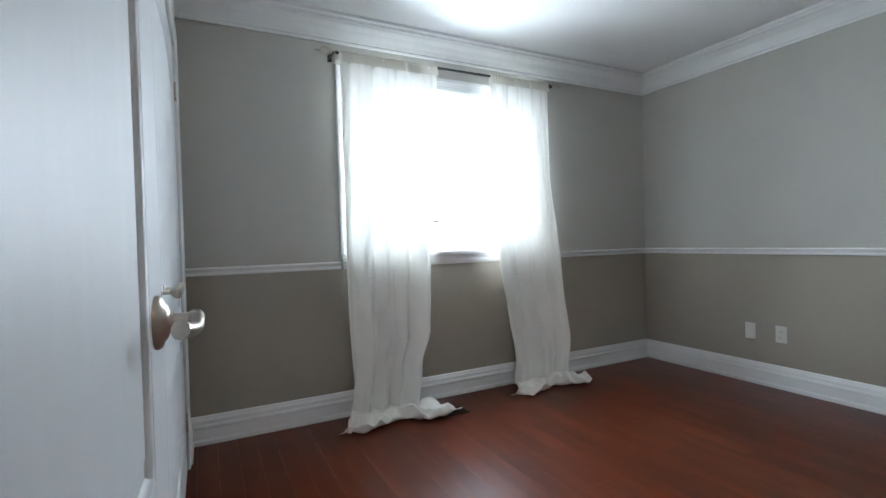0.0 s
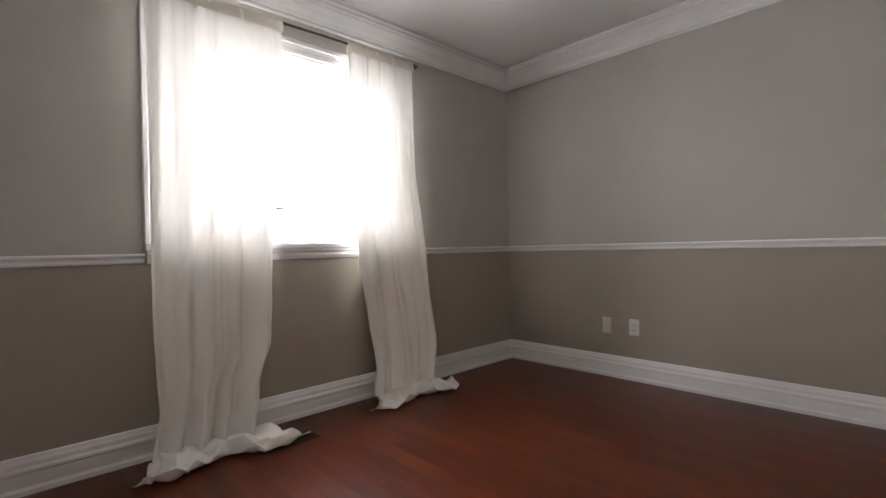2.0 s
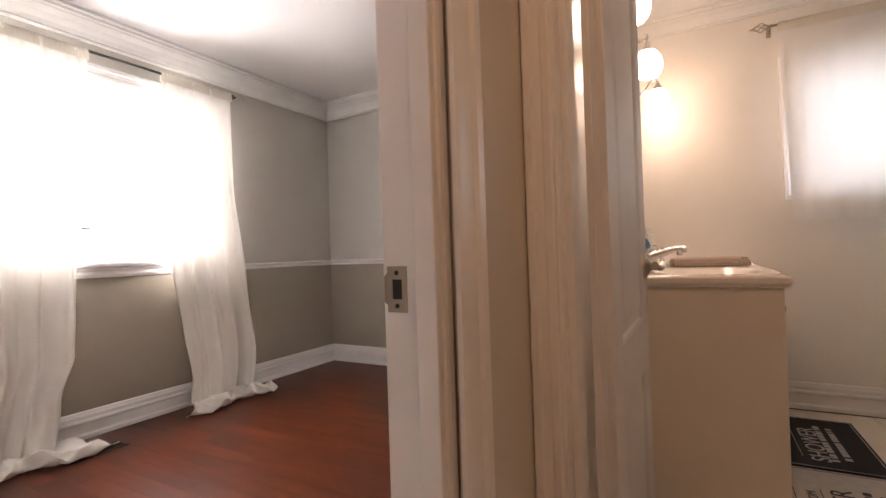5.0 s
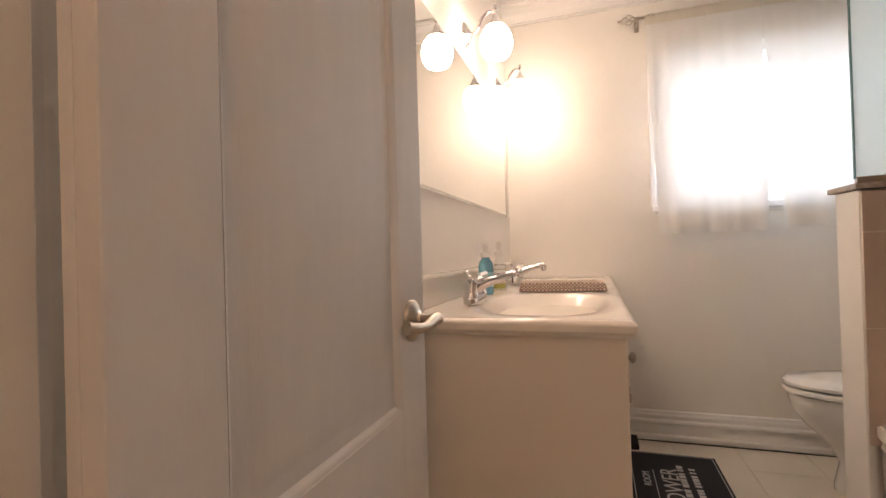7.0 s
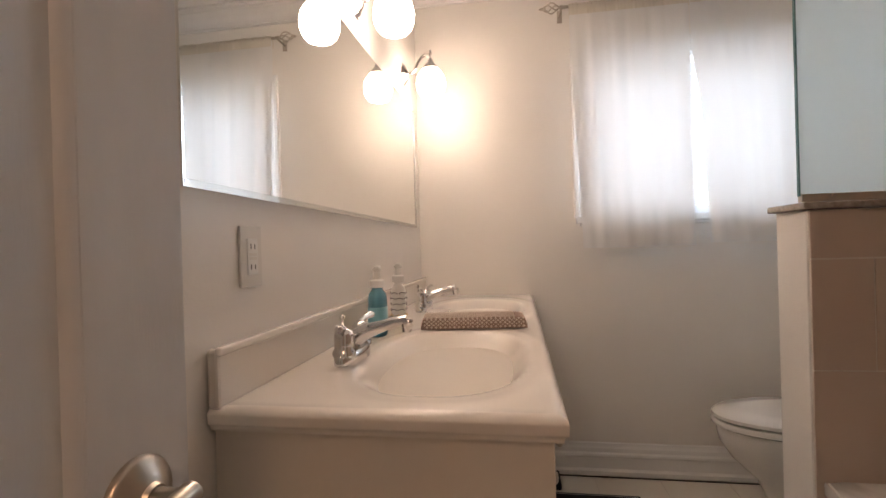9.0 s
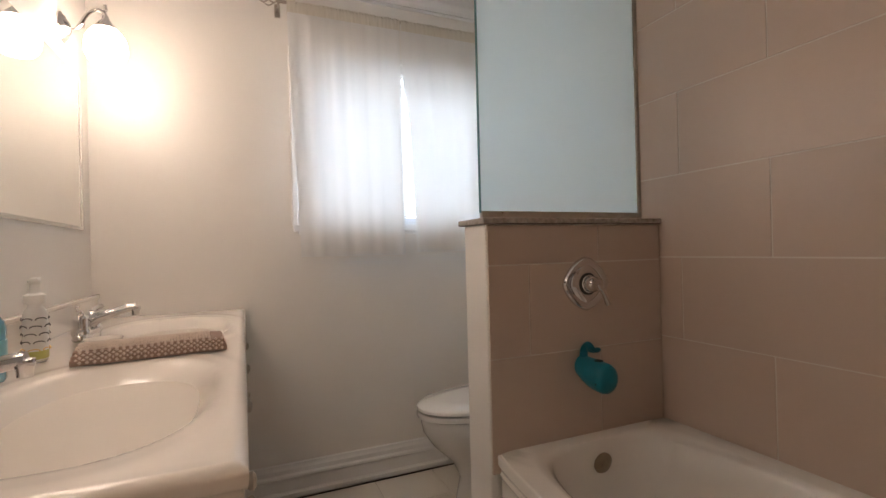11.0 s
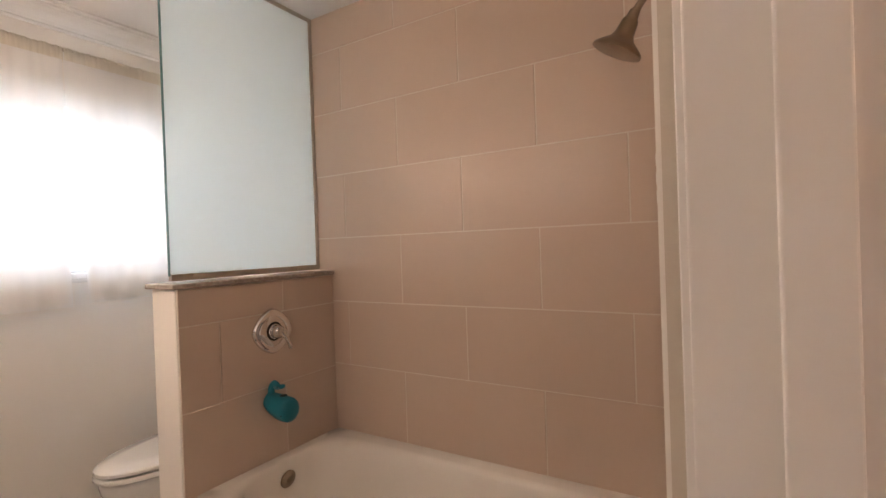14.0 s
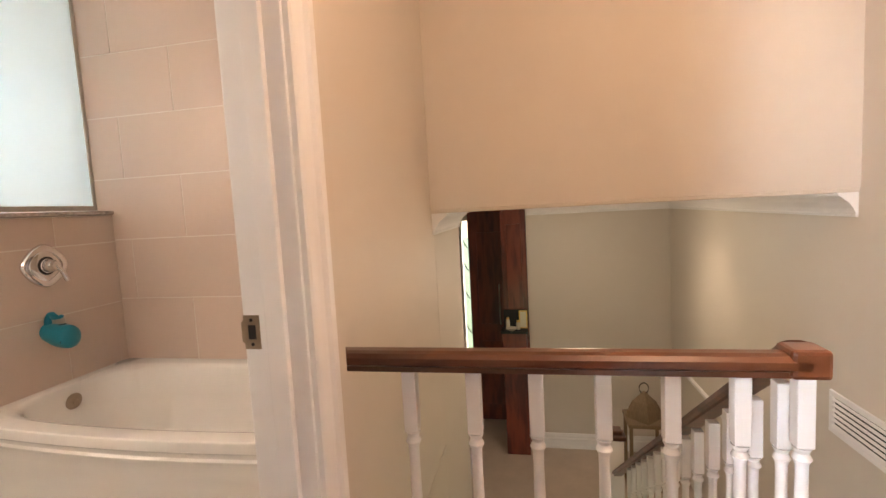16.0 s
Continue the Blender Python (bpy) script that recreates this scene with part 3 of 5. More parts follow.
def panel_door(name, label, width, height=2.02, thick=0.036, arch=0.07):
    """A moulded two-panel door with an arched upper panel, hinge edge at the origin, along +x, its face at y = 0 and back at y = thick."""
    top = thing(name, label, "door")
    bm = boxes((0.002, width - 0.002, 0.011, thick - 0.011, 0.002, height - 0.002))
    stile = 0.105
    steps = 14
    z_low, z_mid0, z_mid1, z_top = 0.20, 0.655, 0.785, height - 0.12

    def crest(inset):
        """The arched upper edge from right to left, as (x, z)."""
        x0, x1 = stile + inset, width - stile - inset
        line = []
        for i in range(steps + 1):
            u = i / steps
            rise = math.sin(math.pi * min(1, max(0, (u - 0.12) / 0.76))) ** 0.8
            line.append((x1 + (x0 - x1) * u, z_top - inset - arch + arch * rise))
        return line

    for y0, y1 in ((-0.001, 0.012), (thick - 0.012, thick + 0.001)):
        box(bm, 0, stile, y0, y1, 0, height, 0.0012, 1)
        box(bm, width - stile, width, y0, y1, 0, height, 0.0012, 1)
        for z0, z1 in ((0, z_low), (z_mid0, z_mid1), (z_top, height)):
            box(bm, stile - 0.001, width - stile + 0.001, y0, y1, z0, z1, 0.0012, 1)
        yf = y0 if y0 < 0 else y1
        edge = crest(0.0)
        for (xa, za), (xb, zb) in zip(edge, edge[1:]):
            if z_top - min(za, zb) > 0.0005:
                bm.faces.new([bm.verts.new(p) for p in ((xa, yf, za), (xb, yf, zb), (xb, yf, z_top + 0.001), (xa, yf, z_top + 0.001))])
    part("leaf", bm, M_DOOR, top)
    for z0, z1, arched in ((z_low, z_mid0, False), (z_mid1, z_top, True)):
        bm = bmesh.new()
        for side in (0, 1):
            loops = []
            for inset, depth in ((0.0, -0.0005), (0.004, 0.001), (0.009, 0.0090), (0.020, 0.0098), (0.034, 0.0055), (0.048, 0.0018), (0.056, 0.0012)):
                y = depth if side == 0 else thick - depth
                upper = crest(inset) if arched else [(width - stile - inset, z1 - inset), (stile + inset, z1 - inset)]
                outline = [(stile + inset, z0 + inset), (width - stile - inset, z0 + inset)] + upper
                loops.append([bm.verts.new((x, y, z)) for x, z in outline])
            n = len(loops[0])
            for a, b in zip(loops, loops[1:]):
                for i in range(n):
                    bm.faces.new((a[i], a[(i + 1) % n], b[(i + 1) % n], b[i]))
            bm.faces.new(loops[-1])
        part("panel", bm, M_DOOR, top, smooth=True)
    return top


def lever(parent, width, z, thick, toward=-1):
    for side in (0, 1):
        y = -0.001 if side == 0 else thick + 0.001
        s = -1 if side == 0 else 1
        x = width - 0.062
        bm = bmesh.new()
        m = Matrix.Translation((x, y, z)) @ Matrix.Rotation(radians(90 if s < 0 else -90), 4, "X")
        lathe(bm, [(0.0, 0.0), (0.034, 0.0), (0.034, 0.004), (0.031, 0.008), (0.024, 0.010), (0.022, 0.013), (0.014, 0.016), (0.012, 0.020), (0.0, 0.020)], m, 28)
        rose = part("rosette", bm, M_NICKEL, parent, "brushed nickel rosette", True)
        bm = bmesh.new()
        y1 = y + s * 0.044
        tube(bm, [(x, y, z), (x, y + s * 0.035, z), (x, y1, z)], [0.011, 0.010, 0.012])
        pts = curve_points([(x + 0.008, y1, z + 0.002), (x - 0.02, y1 + s * 0.003, z + 0.003), (x - 0.055, y1 + s * 0.004, z - 0.002), (x - 0.090, y1 - s * 0.002, z + 0.001), (x - 0.104, y1 - s * 0.008, z + 0.004)], 5)
        tube(bm, pts, [0.011 - 0.003 * math.sin(math.pi * i / (len(pts) - 1)) for i in range(len(pts))], 12)
        part("lever", bm, M_NICKEL, parent, "curved brushed nickel lever", True)


d = panel_door("door_1", "white two-panel bedroom door standing open against the closet side", 0.66)
lever(d, 0.66, 0.965, 0.036)
d.matrix_basis = pose(0.795, 0.462, 0.008, 0, 0, 87.4)
d = panel_door("door_2", "white two-panel bathroom door standing open beside the vanity", 0.575)
lever(d, 0.575, 0.925, 0.036)
d.matrix_basis = pose(XI + 0.004, 0.252, 0.008, 0, 0, -0.5)
d = panel_door("closet_door", "closed white two-panel closet door with a small nickel knob", 1.122, 2.01)
d.matrix_basis = pose(BW - 0.002, 1.803, 0.01, 0, 0, 90)
KNOB = [(0.0, 0.0), (0.013, 0.0), (0.013, 0.003), (0.006, 0.006), (0.006, 0.022), (0.015, 0.030), (0.019, 0.040), (0.013, 0.048), (0.0, 0.050)]
bm = bmesh.new()
lathe(bm, KNOB, Matrix.Translation((0.05, -0.001, 0.945)) @ Matrix.Rotation(radians(90), 4, "X"), 20)
part("knob", bm, M_NICKEL, d, "small round nickel knob", True)
for hz in (0.22, 1.80):
    bm = bmesh.new()
    tube(bm, [(1.124, -0.006, hz - 0.045), (1.124, -0.006, hz + 0.045)], 0.006, 10)
    box(bm, 1.103, 1.122, -0.003, -0.001, hz - 0.042, hz + 0.042)
    part("hinge", bm, M_NICKEL, d, "nickel hinge")
d2 = panel_door("closet_door", "closed white panelled closet door beside the room door, small nickel knob", 0.425, 2.01)
d2.matrix_basis = pose(BW - 0.002, 1.374, 0.01, 0, 0, 90)
bm = bmesh.new()
lathe(bm, KNOB, Matrix.Translation((0.375, -0.001, 0.945)) @ Matrix.Rotation(radians(90), 4, "X"), 20)
part("knob", bm, M_NICKEL, d2, "small round nickel knob", True)
cb = bmesh.new()
casing_bar(cb, (BW, 2.93, 0), (BW, 2.93, 2.09), (0, 0.065, 0), (1, 0, 0))
casing_bar(cb, (BW, 1.37, 0), (BW, 1.37, 2.09), (0, -0.065, 0), (1, 0, 0))
casing_bar(cb, (BW, 1.37, 2.03), (BW, 2.93, 2.03), (0, 0, 0.065), (1, 0, 0))
structure(part("closet_trim", cb, M_TRIM), "white moulded casing around the closet door")

# ---- bedroom window ----
win = structure(new("window_1"), "white vinyl slider window with moulded casing and sill")
bm = bmesh.new()
casing_bar(bm, (WL, BN, WB), (WL, BN, WT + 0.07), (-0.07, 0, 0), (0, -1, 0), 0.02)
casing_bar(bm, (WR, BN, WB), (WR, BN, WT + 0.07), (0.07, 0, 0), (0, -1, 0), 0.02)
casing_bar(bm, (WL, BN, WT), (WR, BN, WT), (0, 0, 0.085), (0, -1, 0), 0.022)
part("casing", bm, M_TRIM, win)
part("window_lining", boxes((WL, WL + 0.012, BN, BN + 0.11, WB, WT), (WR - 0.012, WR, BN, BN + 0.11, WB, WT), (WL + 0.012, WR - 0.012, BN, BN + 0.11, WT - 0.012, WT)), M_TRIM, win)
bm = boxes((WL - 0.07, WR + 0.07, BN - 0.035, BN + 0.0, WB - 0.03, WB - 0.002), (WL, WR, BN, BN + 0.11, WB, WB + 0.012), bevel=0.004)
sweep(bm, [(0, 0), (0.012, 0), (0.02, 0.02), (0.018, 0.035), (0.026, 0.045), (0.026, 0.058), (0, 0.058)], (WL - 0.06, BN, WB - 0.09), (WR + 0.06, BN, WB - 0.09), (0, -1, 0))
part("window_sill", bm, M_TRIM, win)
yf = BN + 0.10
part("window_frame", boxes((WL + 0.012, WL + 0.055, yf, yf + 0.09, WB + 0.012, WT - 0.012), (WR - 0.055, WR - 0.012, yf, yf + 0.09, WB + 0.012, WT - 0.012), (WL + 0.055, WR - 0.055, yf, yf + 0.09, WT - 0.055, WT - 0.012), (WL + 0.055, WR - 0.055, yf, yf + 0.09, WB + 0.012, WB + 0.045), bevel=0.003), M_VINYL, win)


def sash(parent, x0, x1, y, z0, z1):
    t = 0.042
    part("sash", boxes((x0, x0 + t, y, y + 0.03, z0, z1), (x1 - t, x1, y, y + 0.03, z0, z1), (x0 + t, x1 - t, y, y + 0.03, z1 - t, z1), (x0 + t, x1 - t, y, y + 0.03, z0, z0 + t), bevel=0.003), M_VINYL, parent)
    p = part("pane", boxes((x0 + t, x1 - t, y + 0.012, y + 0.017, z0 + t, z1 - t)), M_GLASS, parent)
    p.visible_shadow = False


sash(win, WL + 0.055, 2.44, yf + 0.045, WB + 0.045, WT - 0.055)
sash(win, 2.39, WR - 0.055, yf + 0.01, WB + 0.045, WT - 0.055)
part("latch", boxes((2.325, 2.385, yf + 0.03, yf + 0.044, 1.20, 1.215), bevel=0.002), M_DARK, win)

# ---- curtains ----


def drape(name, label, at, left, right, top, bottom, offset, folds, amp, mat, seed, puddle=None, nu=130, nv=110, group="", header=0.0, flare=0.0, trail=0.0):
    """A gathered cloth: left and right are functions of height share; offset is the cloth's distance along the wall normal."""
    rnd = random.Random(seed)
    ph = [rnd.uniform(0, 6.28) for _ in range(8)]
    fr = [folds * f for f in (1.0, 1.7, 0.47, 2.9)]
    bm = bmesh.new()
    rows = []
    for j in range(nv + 1):
        v = j / nv
        z = top + (bottom - top) * v
        row = []
        for i in range(nu + 1):
            u = i / nu
            drift = 0.35 * math.sin(2.2 * v + ph[4]) + 0.5 * v * math.sin(3 * v + ph[5])
            a = amp * (0.35 + 0.65 * min(1, v * 3.0))
            wave = (0.55 * math.sin(6.283 * fr[0] * u + ph[0] + drift) + 0.25 * math.sin(6.283 * fr[1] * u + ph[1] - 1.5 * drift) + 0.45 * v * math.sin(6.283 * fr[2] * u + ph[2] + 2 * drift) + 0.12 * (1 - v) * math.sin(6.283 * fr[3] * u + ph[3]))
            low = max(0.0, v - 0.35) / 0.65
            crush = 1.0 if puddle else 0.15
            wrinkle = crush * 0.034 * low * noise.noise(Vector((u * 5 + v * 3, v * 6, seed))) + crush * 0.014 * low * noise.noise(Vector((u * 13 - v * 6, v * 11, seed + 9)))
            x = left(v) + (right(v) - left(v)) * u
            row.append((x, offset + flare * v * v + a * wave + wrinkle, z))
        rows.append(row)
    if puddle:
        reach, height = puddle
        for j in range(1, 15):
            s = j / 14
            row = []
            mean_y = sum(p[1] for p in rows[nv]) / (nu + 1)
            for i in range(nu + 1):
                u = i / nu
                x, y, _ = rows[nv][i]
                lobe = 0.85 + 0.22 * math.sin(6.283 * 1.6 * u + ph[6]) + 0.10 * noise.noise(Vector((u * 9, 0, seed)))
                out = reach * lobe * math.sin(s * 2.2)
                if s > 0.72:
                    out -= reach * 0.4 * (s - 0.72)
                h = height * max(0.0, math.sin(math.pi * min(1, s * 1.05))) * (0.55 + 0.8 * noise.noise(Vector((u * 8, s * 3.2, seed + 3)))) * (1.2 - 0.8 * s)
                tip = max(0.0, u - 0.72) / 0.28
                spread = (u - 0.45) * 0.20 * s + trail * tip * tip * s
                y += (mean_y - y) * 0.75 * min(1.0, s * 1.3)
                row.append((x + spread + 0.02 * noise.noise(Vector((u * 8, s * 5, seed))), y + out, max(0.004, bottom * (1 - min(1, s * 3)) + 0.006 + h + 0.010 * noise.noise(Vector((u * 14, s * 5, seed + 5))))))
            rows.append(row)
    grid = [[bm.verts.new(at(p)) for p in row] for row in rows]
    head = []
    for a, b in zip(grid, grid[1:]):
        for i in range(len(a) - 1):
            bm.faces.new((a[i], a[i + 1], b[i + 1], b[i]))
    top_ob = thing(name, label, "curtain", group=group)
    part("cloth", bm, mat, top_ob, smooth=True)
    if not puddle:
        bm = bmesh.new()
        low = [[bm.verts.new(at((p[0], p[1] + 0.004, p[2]))) for p in rows[j]] for j in (nv - 2, nv)]
        for i in range(nu):
            bm.faces.new((low[0][i], low[0][i + 1], low[1][i + 1], low[1][i]))
        part("hem", bm, mat, top_ob, "stitched hem", True)
    if header:
        bm = bmesh.new()
        prev = None
        n = 160
        for i in range(n + 1):
            u = i / n
            x = left(0) + (right(0) - left(0)) * u
            ring = []
            for k in range(9):
                ang = math.pi * k / 8
                ruff = 0.004 * noise.noise(Vector((u * 42, k * 0.35, seed))) + 0.002 * noise.noise(Vector((u * 110, k * 0.6, seed + 2)))
                ring.append(bm.verts.new(at((x, offset + 0.014 * math.cos(ang) * (1 if k else 1) + ruff * 0.5, top - header + header * 1.35 * math.sin(ang) + (ruff if 1 < k < 7 else 0)))))
            if prev:
                for k in range(8):
                    bm.faces.new((prev[k], ring[k], ring[k + 1], prev[k + 1]))
            prev = ring
        part("heading", bm, M_HEAD, top_ob, "gathered rod pocket", True)
    return top_ob


def lerp(pairs):
    def f(v):
        for (a, x), (b, y) in zip(pairs, pairs[1:]):
            if v <= b:
                t = (v - a) / (b - a)
                t = t * t * (3 - 2 * t) * 0.5 + t * 0.5
                return x + (y - x) * t
        return pairs[-1][1]
    return f


north = lambda p: (p[0], BN - p[1], p[2])
east = lambda p: (BE - p[1], p[0], p[2])
drape("curtain", "sheer white floor-length curtain puddling beside the floor vent", north,
      lerp([(0, 1.632), (0.4, 1.632), (0.7, 1.625), (0.9, 1.635), (1, 1.60)]), lerp([(0, 2.288), (0.2, 2.29), (0.36, 2.265), (0.55, 2.215), (0.68, 2.20), (0.80, 2.19), (0.9, 2.11), (1, 2.08)]),
      2.20, 0.05, 0.090, 4.6, 0.052, M_SHEER, 4, puddle=(0.20, 0.12), group="bedroom curtains", header=0.05, flare=0.06, trail=0.13)
drape("curtain", "sheer white floor-length curtain slanting and bunched on the floorboards", north,
      lerp([(0, 2.70), (0.3, 2.70), (0.6, 2.715), (0.8, 2.775), (0.93, 2.81), (1, 2.79)]), lerp([(0, 3.218), (0.3, 3.23), (0.6, 3.30), (0.85, 3.345), (1, 3.31)]),
      2.21, 0.05, 0.090, 4.3, 0.046, M_SHEER, 9, puddle=(0.17, 0.11), group="bedroom curtains", header=0.05, flare=0.06)


def finial(bm, m):
    """A twisted wire cage with a small tip, along +x of m."""
    lathe(bm, [(0.0, -0.01), (0.009, -0.01), (0.009, 0.004), (0.005, 0.008), (0.0, 0.008)], m @ Matrix.Rotation(radians(90), 4, "Y"), 12)
    for k in range(4):
        pts = []
        for i in range(13):
            s = i / 12
            a = k * math.pi / 2 + s * 2.6
            r = 0.004 + 0.020 * math.sin(math.pi * s)
            pts.append(m @ Vector((0.008 + 0.075 * s, r * math.cos(a), r * math.sin(a))))
        tube(bm, pts, 0.0028, 6)
    lathe(bm, [(0.0, 0.08), (0.006, 0.083), (0.007, 0.09), (0.0, 0.105)], m @ Matrix.Rotation(radians(90), 4, "Y"), 10)


rod = thing("curtain_rod", "thin dark metal curtain rod with twisted cage finials", "curtain rod")
bm = bmesh.new()
tube(bm, [(1.60, BN - 0.085, 2.205), (3.25, BN - 0.085, 2.215)], 0.008, 10)
part("rod", bm, M_DARK, rod, smooth=True)
for x, s, z in ((1.60, -1, 2.205), (3.25, 1, 2.215)):
    bm = bmesh.new()
    finial(bm, Matrix.Translation((x, BN - 0.085, z)) @ Matrix.Diagonal((s, 1, 1, 1)))
    part("finial", bm, M_NICKEL, rod, "twisted wire cage finial", True)
    bm = boxes((x + 0.0 - 0.012, x + 0.012, BN - 0.004, BN - 0.0, z - 0.03, z + 0.03))
    tube(bm, [(x, BN - 0.002, z - 0.012), (x, BN - 0.085, z - 0.012)], 0.005, 8)
    tube(bm, curve_points([(x, BN - 0.075, z - 0.006), (x, BN - 0.085, z - 0.012), (x, BN - 0.097, z - 0.004)], 4), 0.005, 8)
    part("bracket", bm, M_DARK, rod)


def outlet(name, label, m, kind="duplex", category="electrical outlet"):
    t = thing(name, label, category)
    t.matrix_basis = m
    part("cover_plate", boxes((-0.035, 0.035, -0.006, 0, -0.057, 0.057), bevel=0.0025), M_PLATE, t)
    if kind == "duplex":
        for z in (-0.02, 0.02):
            b = part("socket", boxes((-0.016, 0.016, -0.008, -0.0055, z - 0.014, z + 0.014), bevel=0.002), M_PLATE, t)
            # Raised black inlays paint the darkness inside the plug slots.
            for x0, x1, za, zb in ((-0.008, -0.006, -0.004, 0.006), (0.005, 0.007, -0.004, 0.005), (-0.002, 0.002, -0.011, -0.007)):
                part("slot", boxes((x0, x1, -0.0085, -0.0078, z + za, z + zb)), M_BLACK, b)
    elif kind == "gfci":
        b = part("socket", boxes((-0.017, 0.017, -0.0085, -0.0055, -0.034, 0.034), bevel=0.0015), M_PUMP, t)
        # Black inlays again in place of the slots' dark insides.
        for x0, x1, za, zb in ((-0.008, -0.006, 0.014, 0.024), (0.005, 0.007, 0.014, 0.023), (-0.008, -0.006, -0.024, -0.014), (0.005, 0.007, -0.024, -0.015)):
            part("slot", boxes((x0, x1, -0.009, -0.0083, za, zb)), M_BLACK, b)
        for za in (0.001, -0.006):
            part("button", boxes((-0.012, 0.012, -0.0095, -0.0083, za, za + 0.005)), M_PLATE, b)
    elif kind == "blank":
        part("jack", boxes((-0.008, 0.008, -0.008, -0.0055, -0.010, 0.008), bevel=0.001), M_PLATE, t)
    elif kind == "switch":
        for z in (0.033, 0.012, -0.009):
            part("button", boxes((-0.016, 0.016, -0.010, -0.0055, z - 0.008, z + 0.008), bevel=0.002), M_PUMP, t)
        for x in (-0.020, 0.005):
            part("slot", boxes((x, x + 0.015, -0.0085, -0.0058, -0.040, -0.037)), M_DARK, t)
    return t


outlet("wall_outlet", "white wall plate with a jack above the baseboard", pose(BE, 2.335, 0.368, 0, 0, -90), "blank", "wall plate")
outlet("wall_outlet", "white duplex electrical outlet above the baseboard", pose(BE, 2.135, 0.370, 0, 0, -90))

wb = thing("wall_box", "small white plastic box with a grey end panel on the baseboard", "wall box", (3.10, BS, 0.0))
part("case", boxes((-0.040, 0.040, 0.0225, 0.066, 0.030, 0.235), bevel=0.005), M_PLATE, wb)
part("end_panel", boxes((-0.0425, -0.0402, 0.029, 0.060, 0.040, 0.200), bevel=0.0008), M_MATG, wb, "grey end panel")
part("mark", boxes((-0.0412, -0.0402, 0.040, 0.056, 0.211, 0.214), (-0.0412, -0.0402, 0.040, 0.056, 0.223, 0.226), (-0.0412, -0.0402, 0.053, 0.056, 0.214, 0.223)), M_DARK, wb, "small dark printed mark")

# floor vent
vent = thing("floor_vent", "dark bronze slotted floor register beside the curtain", "floor vent")
part("frame", boxes((2.03, 2.32, 2.875, 2.89, 0.0, 0.005), (2.03, 2.32, 2.975, 2.99, 0.0, 0.005), (2.03, 2.045, 2.89, 2.975, 0, 0.005), (2.305, 2.32, 2.89, 2.975, 0, 0.005), bevel=0.001), M_DARK, vent)
# Thin black sheet on the boards, painting the darkness below the slats.
part("duct_shade", boxes((2.045, 2.305, 2.89, 2.975, 0.0005, 0.0012)), M_BLACK, vent)
for k in range(14):
    x = 2.056 + k * 0.0182
    part("slat", boxes((x, x + 0.006, 2.89, 2.975, 0.001, 0.0045)), M_DARK, vent)

# ---- bathroom window ----
win = structure(new("window_2"), "white bathroom window with moulded casing behind the short curtains")
bm = bmesh.new()
casing_bar(bm, (BE, VR, VB), (BE, VR, VT + 0.07), (0, 0.075, 0), (-1, 0, 0), 0.02)
casing_bar(bm, (BE, VL, VB), (BE, VL, VT + 0.07), (0, -0.075, 0), (-1, 0, 0), 0.02)
casing_bar(bm, (BE, VL, VT), (BE, VR, VT), (0, 0, 0.08), (-1, 0, 0), 0.02)
part("casing", bm, M_TRIM, win)
part("window_sill", boxes((BE - 0.03, BE + 0.11, VL - 0.07, VR + 0.07, VB - 0.03, VB), (BE - 0.018, BE, VL - 0.05, VR + 0.05, VB - 0.045, VB - 0.03), bevel=0.004), M_TRIM, win)
part("window_lining", boxes((BE, BE + 0.12, VR - 0.012, VR, VB, VT), (BE, BE + 0.12, VL, VL + 0.012, VB, VT), (BE, BE + 0.12, VL + 0.012, VR - 0.012, VT - 0.012, VT)), M_TRIM, win)
xf = BE + 0.11
part("window_frame", boxes((xf, xf + 0.08, VR - 0.06, VR - 0.012, VB, VT - 0.012), (xf, xf + 0.08, VL + 0.012, VL + 0.06, VB, VT - 0.012), (xf, xf + 0.08, VL + 0.06, VR - 0.06, VB, VB + 0.045), (xf, xf + 0.08, VL + 0.06, VR - 0.06, VT - 0.06, VT - 0.012), (xf + 0.02, xf + 0.06, -0.955, -0.905, VB + 0.045, VT - 0.06), bevel=0.003), M_VINYL, win)
for y0, y1 in ((VL + 0.06, -0.955), (-0.905, VR - 0.06)):
    p = part("pane", boxes((xf + 0.035, xf + 0.04, y0, y1, VB + 0.045, VT - 0.06)), M_GLASS, win)
    p.visible_shadow = False
part("latch", boxes((xf - 0.015, xf, -0.95, -0.91, VB + 0.05, VB + 0.10), bevel=0.003), M_VINYL, win)

drape("short_curtain", "short sheer white curtain over the bathroom window beside the vanity", east,
      lerp([(0, -0.335), (1, -0.375)]), lerp([(0, -0.868), (0.3, -0.870), (1, -0.872)]), 2.26, 1.11, 0.072, 5.2, 0.0035, M_BSHEER, 21, nu=80, nv=40, group="bathroom curtains", header=0.045)
drape("short_curtain", "short sheer white curtain over the bathroom window above the toilet", east,
      lerp([(0, -0.872), (0.18, -0.876), (0.5, -0.915), (1, -0.936)]), lerp([(0, -1.50), (1, -1.49)]), 2.26, 1.12, 0.072, 5.4, 0.0035, M_BSHEER, 33, nu=80, nv=40, group="bathroom curtains", header=0.045)
rod = thing("curtain_rod", "thin metal curtain rod with cage finials over the bathroom window", "curtain rod")
bm = bmesh.new()
tube(bm, [(BE - 0.072, -0.30, 2.262), (BE - 0.072, -1.53, 2.262)], 0.007, 10)
part("rod", bm, M_NICKEL, rod, smooth=True)
